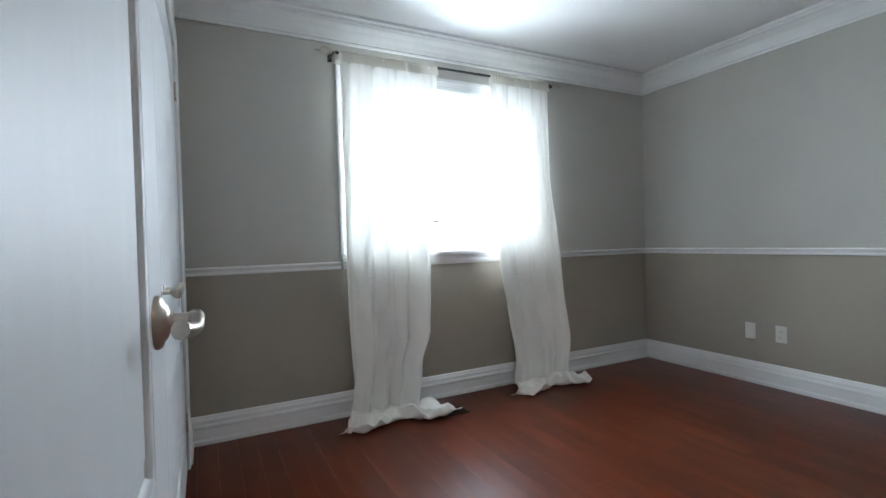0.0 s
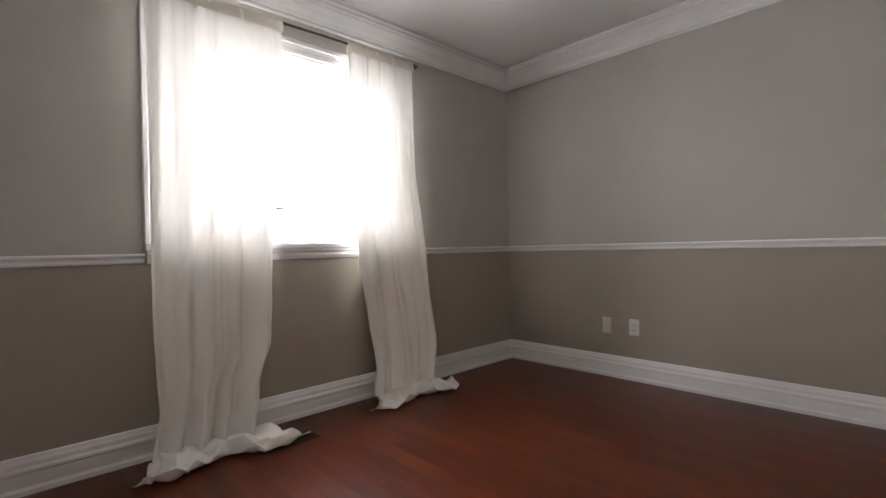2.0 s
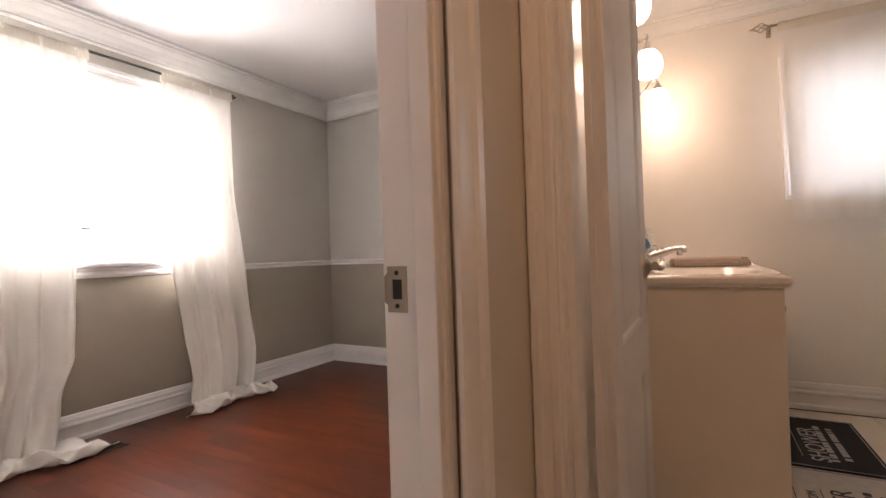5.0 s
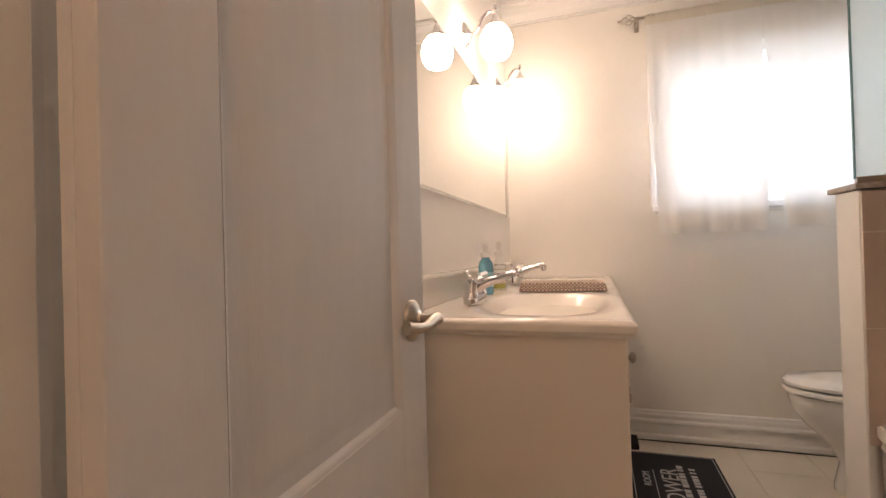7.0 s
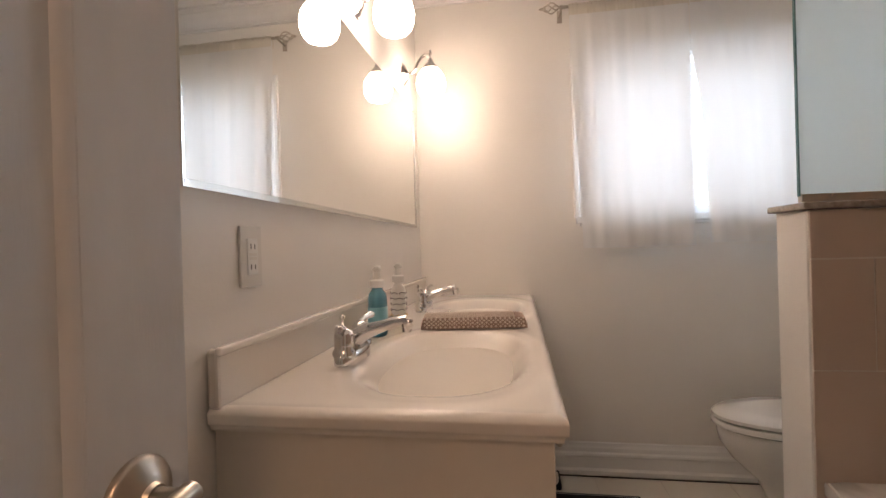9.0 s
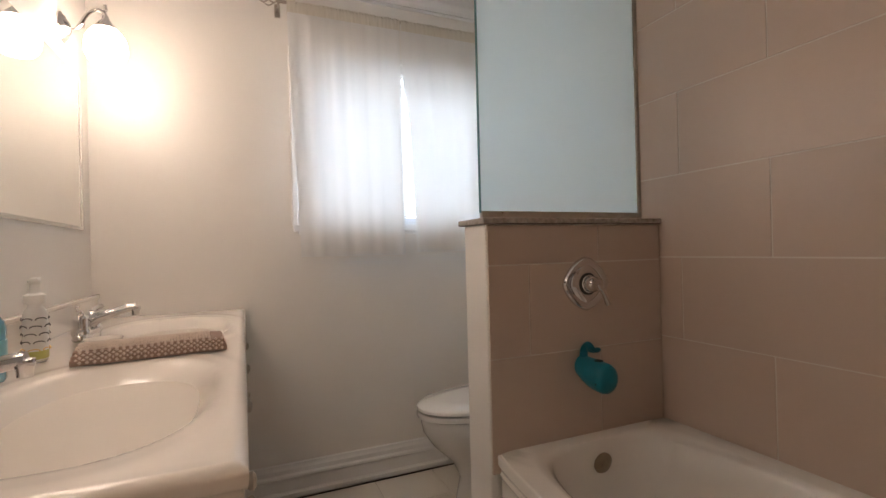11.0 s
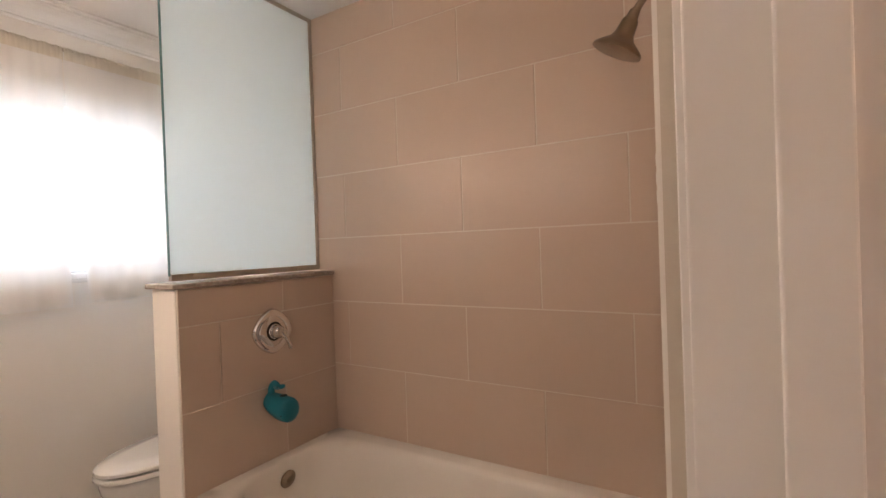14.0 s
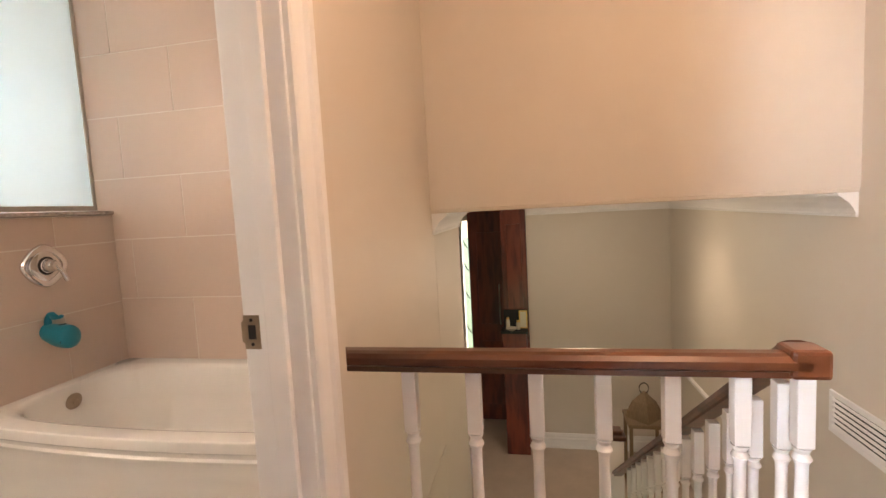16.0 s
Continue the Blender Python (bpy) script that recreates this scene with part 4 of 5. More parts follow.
for y, a in ((-0.30, 90), (-1.53, -90)):
    bm = bmesh.new()
    finial(bm, pose(BE - 0.072, y, 2.262, 0, 0, a))
    part("finial", bm, M_NICKEL, rod, "wire cage finial", True)
    bm = boxes((BE - 0.004, BE, y - 0.012, y + 0.012, 2.22, 2.28))
    tube(bm, [(BE - 0.002, y, 2.25), (BE - 0.072, y, 2.25)], 0.005, 8)
    part("bracket", bm, M_NICKEL, rod)

# ---- vanity ----
VX0, VX1, VF, VZ = 2.66, 4.335, -0.132, 0.885
van = thing("vanity_cabinet", "cream painted double vanity cabinet with small round knobs", "cabinet")
part("body", boxes((VX0 + 0.018, VX1, VF + 0.035, YB - 0.003, 0.10, VZ - 0.036), (VX0 + 0.018, VX1, VF + 0.10, YB - 0.003, 0.0, 0.10)), M_CAB, van)
part("side_panel", boxes((VX0, VX0 + 0.018, VF + 0.02, YB - 0.003, 0.0, VZ - 0.038), bevel=0.001), M_CAB, van)
xs = [2.69, 3.10, 3.51, 3.92, 4.33]
for k in range(4):
    x0, x1 = xs[k] + 0.006, xs[k + 1] - 0.006
    for z0, z1, nm in ((0.13, 0.66, "door"), (0.675, 0.835, "drawer_front")):
        bm = boxes((x0, x1, VF + 0.017, VF + 0.035, z0, z1), bevel=0.003)
        box(bm, x0 + 0.05, x1 - 0.05, VF + 0.014, VF + 0.0175, z0 + 0.045, z1 - 0.045, 0.002)
        dd = part(nm, bm, M_CAB, van)
        bm = bmesh.new()
        kx = (x1 - 0.035 if k % 2 == 0 else x0 + 0.035) if nm == "door" else (x0 + x1) / 2
        kz = 0.60 if nm == "door" else 0.755
        lathe(bm, [(0.0, 0.0), (0.007, 0.0), (0.006, 0.012), (0.014, 0.018), (0.015, 0.024), (0.009, 0.029), (0.0, 0.030)], Matrix.Translation((kx, VF + 0.017, kz)) @ Matrix.Rotation(radians(90), 4, "X"), 16)
        part("knob", bm, M_NICKEL, dd, "small round metal knob", True)

# worktop with two moulded basins
basins = [(3.035, 0.095), (3.855, 0.095)]


def basin_depth(x, y):
    d = 0.0
    for cx, cy in basins:
        rx, ry = 0.305, 0.182
        r = (abs((x - cx) / rx) ** 2.5 + abs((y - cy) / ry) ** 2.5) ** 0.4
        rim = 0.0025 * math.exp(-((r - 1.16) / 0.08) ** 2)
        d += rim
        if r < 1:
            s = min(1, (1 - r) / 0.88)
            d -= 0.130 * (math.sin(s * math.pi / 2) ** 1.25)
    return d


bm = bmesh.new()
x0, x1, y0, y1 = VX0 - 0.018, VX1, VF, YB - 0.003
NX, NY = 150, 56
grid = []
for j in range(NY + 1):
    y = y0 + (y1 - y0) * j / NY
    row = []
    for i in range(NX + 1):
        x = x0 + (x1 - x0) * i / NX
        e = min(x - x0, y - y0)
        lip = 0.003 * math.exp(-((e - 0.016) / 0.007) ** 2) - (0.005 * (1 - e / 0.006) ** 2 if e < 0.006 else 0)
        row.append(bm.verts.new((x, y, VZ + basin_depth(x, y) + lip)))
    grid.append(row)
for a, b in zip(grid, grid[1:]):
    for i in range(NX):
        bm.faces.new((a[i], a[i + 1], b[i + 1], b[i]))
edge = [grid[j][0] for j in range(NY, -1, -1)] + grid[0][1:]
prev = edge
for dx, dz in ((-0.001, -0.010), (0.0, -0.022), (0.001, -0.026), (0.006, -0.028), (0.006, -0.036), (0.03, -0.037)):
    cur = []
    for k, v in enumerate(edge):
        left_side, front = k <= NY, k >= NY
        cur.append(bm.verts.new((v.co.x + (dx if left_side else 0), v.co.y + (dx if front else 0), VZ + dz)))
    for k in range(len(edge) - 1):
        bm.faces.new((prev[k], prev[k + 1], cur[k + 1], cur[k]))
    prev = cur
top = thing("worktop", "glossy cream cultured marble worktop with two moulded basins", "worktop")
slab = part("slab", bm, M_COUNTER, top, smooth=True)
slab.data.set_sharp_from_angle(angle=radians(70))
part("backsplash", boxes((VX0 - 0.018, VX1, YB - 0.024, YB - 0.003, VZ - 0.002, VZ + 0.095), bevel=0.006), M_COUNTER, top)
part("backsplash", boxes((VX0 - 0.018, VX1, YB - 0.030, YB - 0.018, VZ + 0.083, VZ + 0.098), bevel=0.004), M_COUNTER, top)
for cx, cy in basins:
    bm = bmesh.new()
    lathe(bm, [(0.0, 0.003), (0.010, 0.003), (0.012, 0.0045), (0.021, 0.003), (0.022, 0.0), (0.0, 0.0)], Matrix.Translation((cx, cy, VZ - 0.1295)), 24)
    part("drain", bm, M_CHROME, top, "chrome drain", True)


def faucet(x, y, z):
    t = thing("faucet", "polished chrome two-handle basin faucet", "faucet", (x, y, z), group="basin faucets")
    bm = bmesh.new()
    lathe(bm, [(0.0, 0.0), (1.0, 0.0), (1.0, 0.012), (0.95, 0.020), (0.84, 0.025), (0.0, 0.027)], Matrix.Identity(4), 36, (0.086, 0.030))
    part("base", bm, M_CHROME, t, smooth=True)
    for s in (-1, 1):
        bm = bmesh.new()
        lathe(bm, [(0.0, 0.018), (0.025, 0.018), (0.025, 0.027), (0.0215, 0.031), (0.021, 0.040), (0.0215, 0.060), (0.018, 0.070), (0.010, 0.075), (0.0, 0.076)], Matrix.Translation((s * 0.054, 0, 0)), 24)
        pts = curve_points([(s * 0.050, 0, 0.070), (s * 0.072, -0.004, 0.080), (s * 0.104, -0.010, 0.083)], 5)
        tube(bm, pts, [0.009 - 0.0022 * math.sin(math.pi * i / (len(pts) - 1)) for i in range(len(pts))], 12)
        lathe(bm, [(0.0, -0.008), (0.007, -0.005), (0.0085, 0.0), (0.007, 0.005), (0.0, 0.008)], Matrix.Translation((s * 0.106, -0.0105, 0.083)), 12)
        part("handle", bm, M_CHROME, t, smooth=True)
    bm = bmesh.new()
    pts = curve_points([(0, 0.006, 0.012), (0, 0.000, 0.036), (0, -0.024, 0.056), (0, -0.064, 0.070), (0, -0.104, 0.082), (0, -0.128, 0.085)], 6)
    n = len(pts) - 1
    tube(bm, pts, [0.027 - 0.0145 * min(1, i / n * 1.5) for i in range(n + 1)], 18)
    lathe(bm, [(0.0, -0.016), (0.0105, -0.016), (0.0115, -0.004), (0.0135, 0.0), (0.013, 0.010), (0.0, 0.014)], Matrix.Translation((0, -0.126, 0.075)), 16)
    part("spout", bm, M_CHROME, t, smooth=True)
    bm = bmesh.new()
    tube(bm, [(0, 0.024, 0.02), (0, 0.024, 0.088)], 0.003, 8)
    lathe(bm, [(0.0, 0.0), (0.006, 0.003), (0.007, 0.010), (0.0, 0.015)], Matrix.Translation((0, 0.024, 0.085)), 12)
    part("lift_rod", bm, M_CHROME, t, smooth=True)
    return t


f = faucet(2.975, 0.305, VZ + 0.004)
copy_thing(f, pose(3.78, 0.305, VZ + 0.004))


def soap(x, y, label, clear, liquid, leaves):
    t = thing("soap_bottle", label, "soap bottle", (x, y, VZ + 0.002), rz=12)
    body = [(0.0, 0.0), (0.030, 0.0), (0.033, 0.006), (0.033, 0.105), (0.030, 0.118), (0.019, 0.130), (0.019, 0.136)]
    wide = (1.0, 0.72) if leaves else (1.24, 0.85)
    bm = bmesh.new()
    lathe(bm, body + [(0.0, 0.136)], Matrix.Identity(4), 28, wide)
    part("bottle", bm, liquid if not leaves else clear, t, smooth=True)
    if leaves:
        rnd = random.Random(5)
        for row in range(5):
            for col in range(6):
                a = col * 1.047 + row * 0.4
                bm = bmesh.new()
                m = Matrix.Translation((0.0335 * math.cos(a), 0.0245 * math.sin(a), 0.03 + row * 0.018)) @ Matrix.Rotation(a, 4, "Z")
                pts = [m @ Vector((0.0003, 0.011 * math.cos(k * math.pi / 5), 0.0045 * math.sin(k * math.pi / 5) - 0.003)) for k in range(6)]
                tube(bm, pts, 0.0012, 5)
                part("leaf_print", bm, M_INKD if row else M_GOLD, t)
        bm = bmesh.new()
        lathe(bm, [(0.0, 0.002), (0.031, 0.002), (0.0335, 0.008), (0.0335, 0.026), (0.0, 0.026)], Matrix.Identity(4), 28, (1.003, 0.725))
        part("liquid", bm, material("yellow_soap", (0.55, 0.55, 0.18), 0.2, vary=0.02), t, "yellow-green liquid", True)
    else:
        bm = bmesh.new()
        lathe(bm, [(0.0, 0.03), (0.0335, 0.03), (0.0335, 0.082), (0.0, 0.082)], Matrix.Identity(4), 28, (1.245, 0.853))
        part("label_band", bm, material("pale_blue_label", (0.20, 0.50, 0.60), 0.3, vary=0.03), t, "paler blue label", True)
    bm = bmesh.new()
    lathe(bm, [(0.0, 0.136), (0.021, 0.136), (0.021, 0.156), (0.012, 0.160), (0.010, 0.182), (0.014, 0.184), (0.014, 0.190), (0.0, 0.191)], Matrix.Identity(4), 24)
    part("pump_collar", bm, M_PUMP, t, "white foaming pump", True)
    bm = bmesh.new()
    box(bm, -0.017, 0.048, -0.008, 0.008, 0.187, 0.197, 0.003)
    part("pump_spout", bm, M_PUMP, t, smooth=True)
    return t


soap(3.265, 0.335, "blue hand soap bottle with white pump beside the faucet", M_CLEAR, M_BLUE, False)
soap(3.465, 0.325, "clear soap bottle with dark leaf prints and white pump", M_PUMP, M_BLUE, True)
dish = thing("soap_dish", "small cream ceramic dish beside the folded towel", "soap dish", (3.50, 0.20, VZ + 0.004))
bm = bmesh.new()
lathe(bm, [(0.0, 0.0), (0.022, 0.0), (0.034, 0.014), (0.044, 0.034), (0.041, 0.034), (0.031, 0.016), (0.0, 0.006)], Matrix.Identity(4), 24)
part("bowl", bm, M_COUNTER, dish, smooth=True)

# folded towel with a woven check
tw = thing("folded_towel", "folded brown and cream woven towel between the two basins", "towel", (3.41, 0.075, VZ + 0.004), rz=7)
for layer in range(3):
    bm = bmesh.new()
    z = 0.002 + layer * 0.0085
    nx, ny = 12, 26
    rows = []
    for j in range(ny + 1):
        v = j / ny
        row = []
        for i in range(nx + 1):
            u = i / nx
            bulge = 0.006 * math.sin(math.pi * u) + 0.004 * noise.noise(Vector((u * 2, v * 5, layer)))
            row.append(((u - 0.5) * (0.125 - 0.004 * layer), (v - 0.5) * (0.315 - 0.006 * layer), z + bulge))
        rows.append(row)
    up = [[bm.verts.new((x, y, h + 0.0105)) for x, y, h in row] for row in rows]
    lo = [[bm.verts.new((x, y, h if layer else 0.0)) for x, y, h in row] for row in rows]
    for a, b in zip(up, up[1:]):
        for i in range(nx):
            bm.faces.new((a[i], a[i + 1], b[i + 1], b[i]))
    for a, b in zip(lo, lo[1:]):
        for i in range(nx):
            bm.faces.new((a[i], b[i], b[i + 1], a[i + 1]))
    for j in range(ny):
        for i in (0, nx):
            bm.faces.new((up[j][i], up[j + 1][i], lo[j + 1][i], lo[j][i]))
    for i in range(nx):
        for j in (0, ny):
            bm.faces.new((up[j][i], up[j][i + 1], lo[j][i + 1], lo[j][i]))
    part("fold", bm, M_TOWEL, tw, "dark brown folded cloth", True)
bm = bmesh.new()
for j in range(44):
    for i in range(16):
        if (i + j) % 2 or j < 4:
            continue
        u, v = (i + 0.5) / 16, (j + 0.5) / 44
        x, y = (u - 0.5) * 0.112, (v - 0.5) * 0.300
        z = 0.0305 + 0.006 * math.sin(math.pi * u)
        k = 0.8 + 0.35 * noise.noise(Vector((i * 0.7, j * 0.7, 2)))
        lathe(bm, [(0.0, -0.002), (0.0060 * k, 0.0), (0.0050 * k, 0.0030), (0.0, 0.0042)], Matrix.Translation((x, y, z)) @ Matrix.Rotation(0.78, 4, "Z"), 4)
for j in range(44):
    for k in range(5):
        if (j + k) % 2:
            continue
        y = ((j + 0.5) / 44 - 0.5) * 0.30
        lathe(bm, [(0.0, -0.002), (0.0044, 0.0), (0.0, 0.002)], Matrix.Translation((-0.0625 + 0.001 * k, y, 0.006 + k * 0.0055)) @ Matrix.Rotation(radians(-90), 4, "Y"), 4)
tagged(part("weave", bm, M_TOWEL2, tw, "raised cream woven checks"), kind="stuff")

# mirror
mir = thing("mirror", "wide clear wall mirror with thin polished edges above the vanity", "mirror")
mm = material("mirror_silver", (0.86, 0.87, 0.86), 0.012, 1.0, vary=0)
part("glass", boxes((2.60, 4.222, YB - 0.006, YB - 0.001, 1.235, 1.81)), mm, mir)
part("bevel", boxes((2.60, 4.222, YB - 0.009, YB - 0.0065, 1.235, 1.247), (4.210, 4.222, YB - 0.009, YB - 0.0065, 1.247, 1.81)), M_CLEAR, mir)
outlet("wall_outlet", "white ground-fault outlet with two small buttons under the mirror", pose(2.775, YB - 0.001, 1.125, 0, 0, 0), "gfci")


def sconce(x, y, z):
    t = thing("wall_sconce", "chrome wall sconce with a lit white opal globe", "wall lamp", (x, y, z), group="vanity sconces")
    bm = bmesh.new()
    lathe(bm, [(0.0, 0.0), (0.052, 0.0), (0.052, 0.006), (0.044, 0.010), (0.040, 0.016), (0.026, 0.020), (0.022, 0.026), (0.012, 0.030), (0.0, 0.031)], Matrix.Rotation(radians(90), 4, "X"), 32)
    part("backplate", bm, M_CHROME, t, smooth=True)
    bm = bmesh.new()
    tube(bm, curve_points([(0, -0.02, 0), (0, -0.05, 0.01), (0, -0.075, 0.055), (0, -0.10, 0.078), (0, -0.125, 0.072), (0, -0.13, 0.058)], 5), 0.0065, 10)
    lathe(bm, [(0.0, 0.025), (0.006, 0.022), (0.005, 0.014), (0.009, 0.006), (0.006, 0.0), (0.0, 0.0)], Matrix.Translation((0, -0.13, 0.078)), 12)
    part("arm", bm, M_CHROME, t, smooth=True)
    bm = bmesh.new()
    lathe(bm, [(0.0, 0.062), (0.010, 0.060), (0.014, 0.045), (0.028, 0.030), (0.036, 0.016), (0.040, 0.012), (0.0, 0.010)], Matrix.Translation((0, -0.13, 0)), 24)
    part("cap", bm, M_CHROME, t, smooth=True)
    bm = bmesh.new()
    lathe(bm, [(0.034, 0.013), (0.050, -0.002), (0.061, -0.022), (0.066, -0.048), (0.064, -0.074), (0.055, -0.096), (0.044, -0.108), (0.040, -0.108), (0.040, -0.105), (0.0, -0.104)], Matrix.Translation((0, -0.13, 0)), 32)
    part("globe", bm, M_BULB, t, "glowing opal glass globe", True)
    return t


s0 = sconce(3.41, YB, 1.925)
copy_thing(s0, pose(4.05, YB, 1.925))
copy_thing(s0, pose(2.77, YB, 1.925))

# ---- half wall, glass, tub ----
HX0, HX1, HN = 3.382, 3.545, -0.85
half = structure(part("half_wall", boxes((HX0 + 0.012, HX1, YT, HN, 0, 1.206), bevel=0.004), M_BATH), "white painted half wall end beside the tub")
cap = thing("stone_cap", "thin brown speckled stone cap on the half wall", "wall cap")
part("slab", boxes((HX0 - 0.012, HX1 + 0.015, YT, HN + 0.018, 1.207, 1.226), bevel=0.004), M_STONE, cap)
gp = thing("glass_panel", "tall frosted glass panel with metal edging on the half wall", "glass panel")
GX = HX0 + 0.09
part("pane", boxes((GX, GX + 0.008, YT + 0.014, HN - 0.03, 1.25, CB - 0.014)), M_FROST, gp)
part("channel", boxes((GX - 0.006, GX + 0.014, YT + 0.001, HN - 0.03, 1.233, 1.256), (GX - 0.006, GX + 0.014, YT + 0.001, YT + 0.018, 1.256, CB - 0.001), (GX - 0.006, GX + 0.014, YT + 0.018, HN - 0.03, CB - 0.018, CB - 0.001), bevel=0.001), M_NICKEL, gp)
part("edge_strip", boxes((GX - 0.001, GX + 0.009, HN - 0.0295, HN - 0.026, 1.25, CB - 0.014)), material("glass_edge", (0.10, 0.22, 0.22), 0.15, vary=0), gp, "dark green polished edge")

tub = thing("bathtub", "glossy cream alcove bathtub with a bowed front", "bathtub")
TX0, TX1, TY0, TY1, TZ = XI + 0.014, HX0 - 0.001, YT + 0.001, -0.87, 0.470


def bow(x):
    s = (x - TX0) / (TX1 - TX0)
    return TY1 + 0.055 * math.sin(math.pi * max(0, min(1, s))) ** 0.8


bm = bmesh.new()
N = 96
loops = []
cx, cy = (TX0 + TX1) / 2, (TY0 + TY1) / 2 + 0.01
for shrink_x, shrink_y, z, power in ((0, 0, TZ - 0.004, 60), (0.004, 0.004, TZ, 60), (0.040, 0.062, TZ, 9), (0.052, 0.075, TZ - 0.004, 6), (0.060, 0.088, TZ - 0.02, 5), (0.085, 0.105, TZ - 0.14, 4.5), (0.135, 0.125, TZ - 0.30, 4), (0.24, 0.18, TZ - 0.355, 3.2), (0.45, 0.28, TZ - 0.36, 3)):
    loop = []
    for k in range(N):
        a = 2 * math.pi * k / N
        c, s = math.cos(a), math.sin(a)
        r = (abs(c) ** power + abs(s) ** power) ** (-1 / power)
        x = cx + c * r * ((TX1 - TX0) / 2 - shrink_x)
        ylim_n = bow(x) - cy
        ylim_s = cy - TY0
        y = cy + s * r * ((ylim_n if s > 0 else ylim_s) - shrink_y)
        loop.append(bm.verts.new((x, y, z)))
    loops.append(loop)
for a, b in zip(loops, loops[1:]):
    for k in range(N):
        bm.faces.new((a[k], a[(k + 1) % N], b[(k + 1) % N], b[k]))
bm.faces.new(loops[-1])
part("basin", bm, M_TUB, tub, smooth=True)
bm = bmesh.new()
cols = []
for i in range(61):
    x = TX0 + (TX1 - TX0) * i / 60
    s = i / 60
    yb = bow(x)
    arch = 0.16 + 0.20 * math.sin(math.pi * s) ** 0.6
    col = []
    for out, z in ((-0.002, TZ - 0.004), (0.0, TZ - 0.012), (0.0, TZ - 0.038), (-0.010, TZ - 0.048), (-0.012, TZ - 0.062), (-0.006, TZ - 0.070), (-0.008, TZ - 0.078)):
        col.append(bm.verts.new((x, yb + out, z)))
    for k in range(14):
        z = (TZ - 0.085) * (1 - k / 13)
        inside = 1 / (1 + math.exp((z - arch) / 0.006))
        col.append(bm.verts.new((x, yb - 0.012 - 0.010 * inside * math.sin(math.pi * s) ** 0.3, z)))
    cols.append(col)
for a, b in zip(cols, cols[1:]):
    for k in range(len(a) - 1):
        bm.faces.new((a[k], b[k], b[k + 1], a[k + 1]))
part("apron", bm, M_TUB, tub, "bowed moulded front apron", True)
for sx, s in ((HX0 - 0.076, 1),):
    bm = bmesh.new()
    m = Matrix.Translation((sx, -1.228, 0.398)) @ Matrix.Rotation(radians(-97), 4, "Y")
    lathe(bm, [(0.0, 0.0), (0.036, 0.0), (0.036, 0.005), (0.030, 0.009), (0.012, 0.010), (0.010, 0.013), (0.0, 0.013)], m, 28)
    part("overflow_cover", bm, M_BRONZE, tub, "round metal overflow cover", True)

# valve and whale
valve = thing("shower_valve", "chrome tub valve with a stepped plate and lever", "shower valve", (HX0, -1.238, 0.996))
bm = bmesh.new()
prof = []
rings = []
for rr, h in ((0.0, 0.0), (1.0, 0.0), (0.99, 0.007), (0.93, 0.013), (0.82, 0.012), (0.70, 0.008), (0.56, 0.016), (0.0, 0.016)):
    ring = []
    for k in range(48):
        a = 2 * math.pi * k / 48
        shape = 0.095 / (abs(math.cos(a)) ** 1.55 + abs(math.sin(a)) ** 1.55) ** (1 / 1.55)
        ring.append(bm.verts.new((-h, math.cos(a) * shape * rr * 1.04, math.sin(a) * shape * rr)) if rr else None)
    if rr:
        rings.append(ring)
for a, b in zip(rings, rings[1:]):
    for k in range(48):
        bm.faces.new((a[k], a[(k + 1) % 48], b[(k + 1) % 48], b[k]))
bm.faces.new(rings[-1])
part("plate", bm, M_CHROME, valve, smooth=True)
bm = bmesh.new()
m = Matrix.Rotation(radians(-90), 4, "Y")
lathe(bm, [(0.0, 0.012), (0.032, 0.016), (0.031, 0.022), (0.028, 0.024), (0.027, 0.045), (0.022, 0.052), (0.018, 0.07), (0.0, 0.072)], m, 28)
part("hub", bm, M_CHROME, valve, smooth=True)
# Dark ring laid on the plate paints the shade around the hub.
bm = bmesh.new()
lathe(bm, [(0.026, 0.014), (0.040, 0.014), (0.040, 0.0155), (0.038, 0.017), (0.026, 0.017)], m, 32)
part("shadow_ring", bm, M_DARK, valve, "dark ring drawn as shade around the hub")
bm = bmesh.new()
tube(bm, curve_points([(-0.062, 0.0, 0.0), (-0.072, -0.018, -0.030), (-0.078, -0.030, -0.070)], 6), [0.012, 0.012, 0.011, 0.010, 0.009, 0.009, 0.008, 0.008, 0.008, 0.008, 0.009, 0.010, 0.008], 12)
part("lever", bm, M_CHROME, valve, smooth=True)

spout = thing("spout_cover", "teal rubber whale-shaped cover over the tub spout", "bath toy", (HX0, -1.214, 0.662))
bm = bmesh.new()
secs = []
for i in range(15):
    s = i / 14
    x = -0.004 - 0.132 * s
    zc = 0.048 - 0.020 * s - 0.006 * math.sin(math.pi * s)
    r = 0.038 + 0.014 * math.sin(math.pi * min(1, s * 0.72)) if s < 0.90 else 0.0490 * math.sqrt(max(0.02, 1 - ((s - 0.90) / 0.10) ** 2 * 0.6))
    ring = []
    for k in range(20):
        a = 2 * math.pi * k / 20
        ring.append(bm.verts.new((x, r * 0.92 * math.cos(a), zc + r * (1.0 if math.sin(a) > 0 else 0.95) * math.sin(a))))
    secs.append(ring)
for a, b in zip(secs, secs[1:]):
    for k in range(20):
        bm.faces.new((a[k], a[(k + 1) % 20], b[(k + 1) % 20], b[k]))
bm.faces.new(secs[0])
bm.faces.new(secs[-1])
part("body", bm, M_WHALE, spout, smooth=True)
bm = bmesh.new()
pts = curve_points([(-0.012, 0.0, 0.070), (-0.014, 0.0, 0.104), (-0.034, 0.0, 0.126), (-0.058, 0.002, 0.116)], 6)
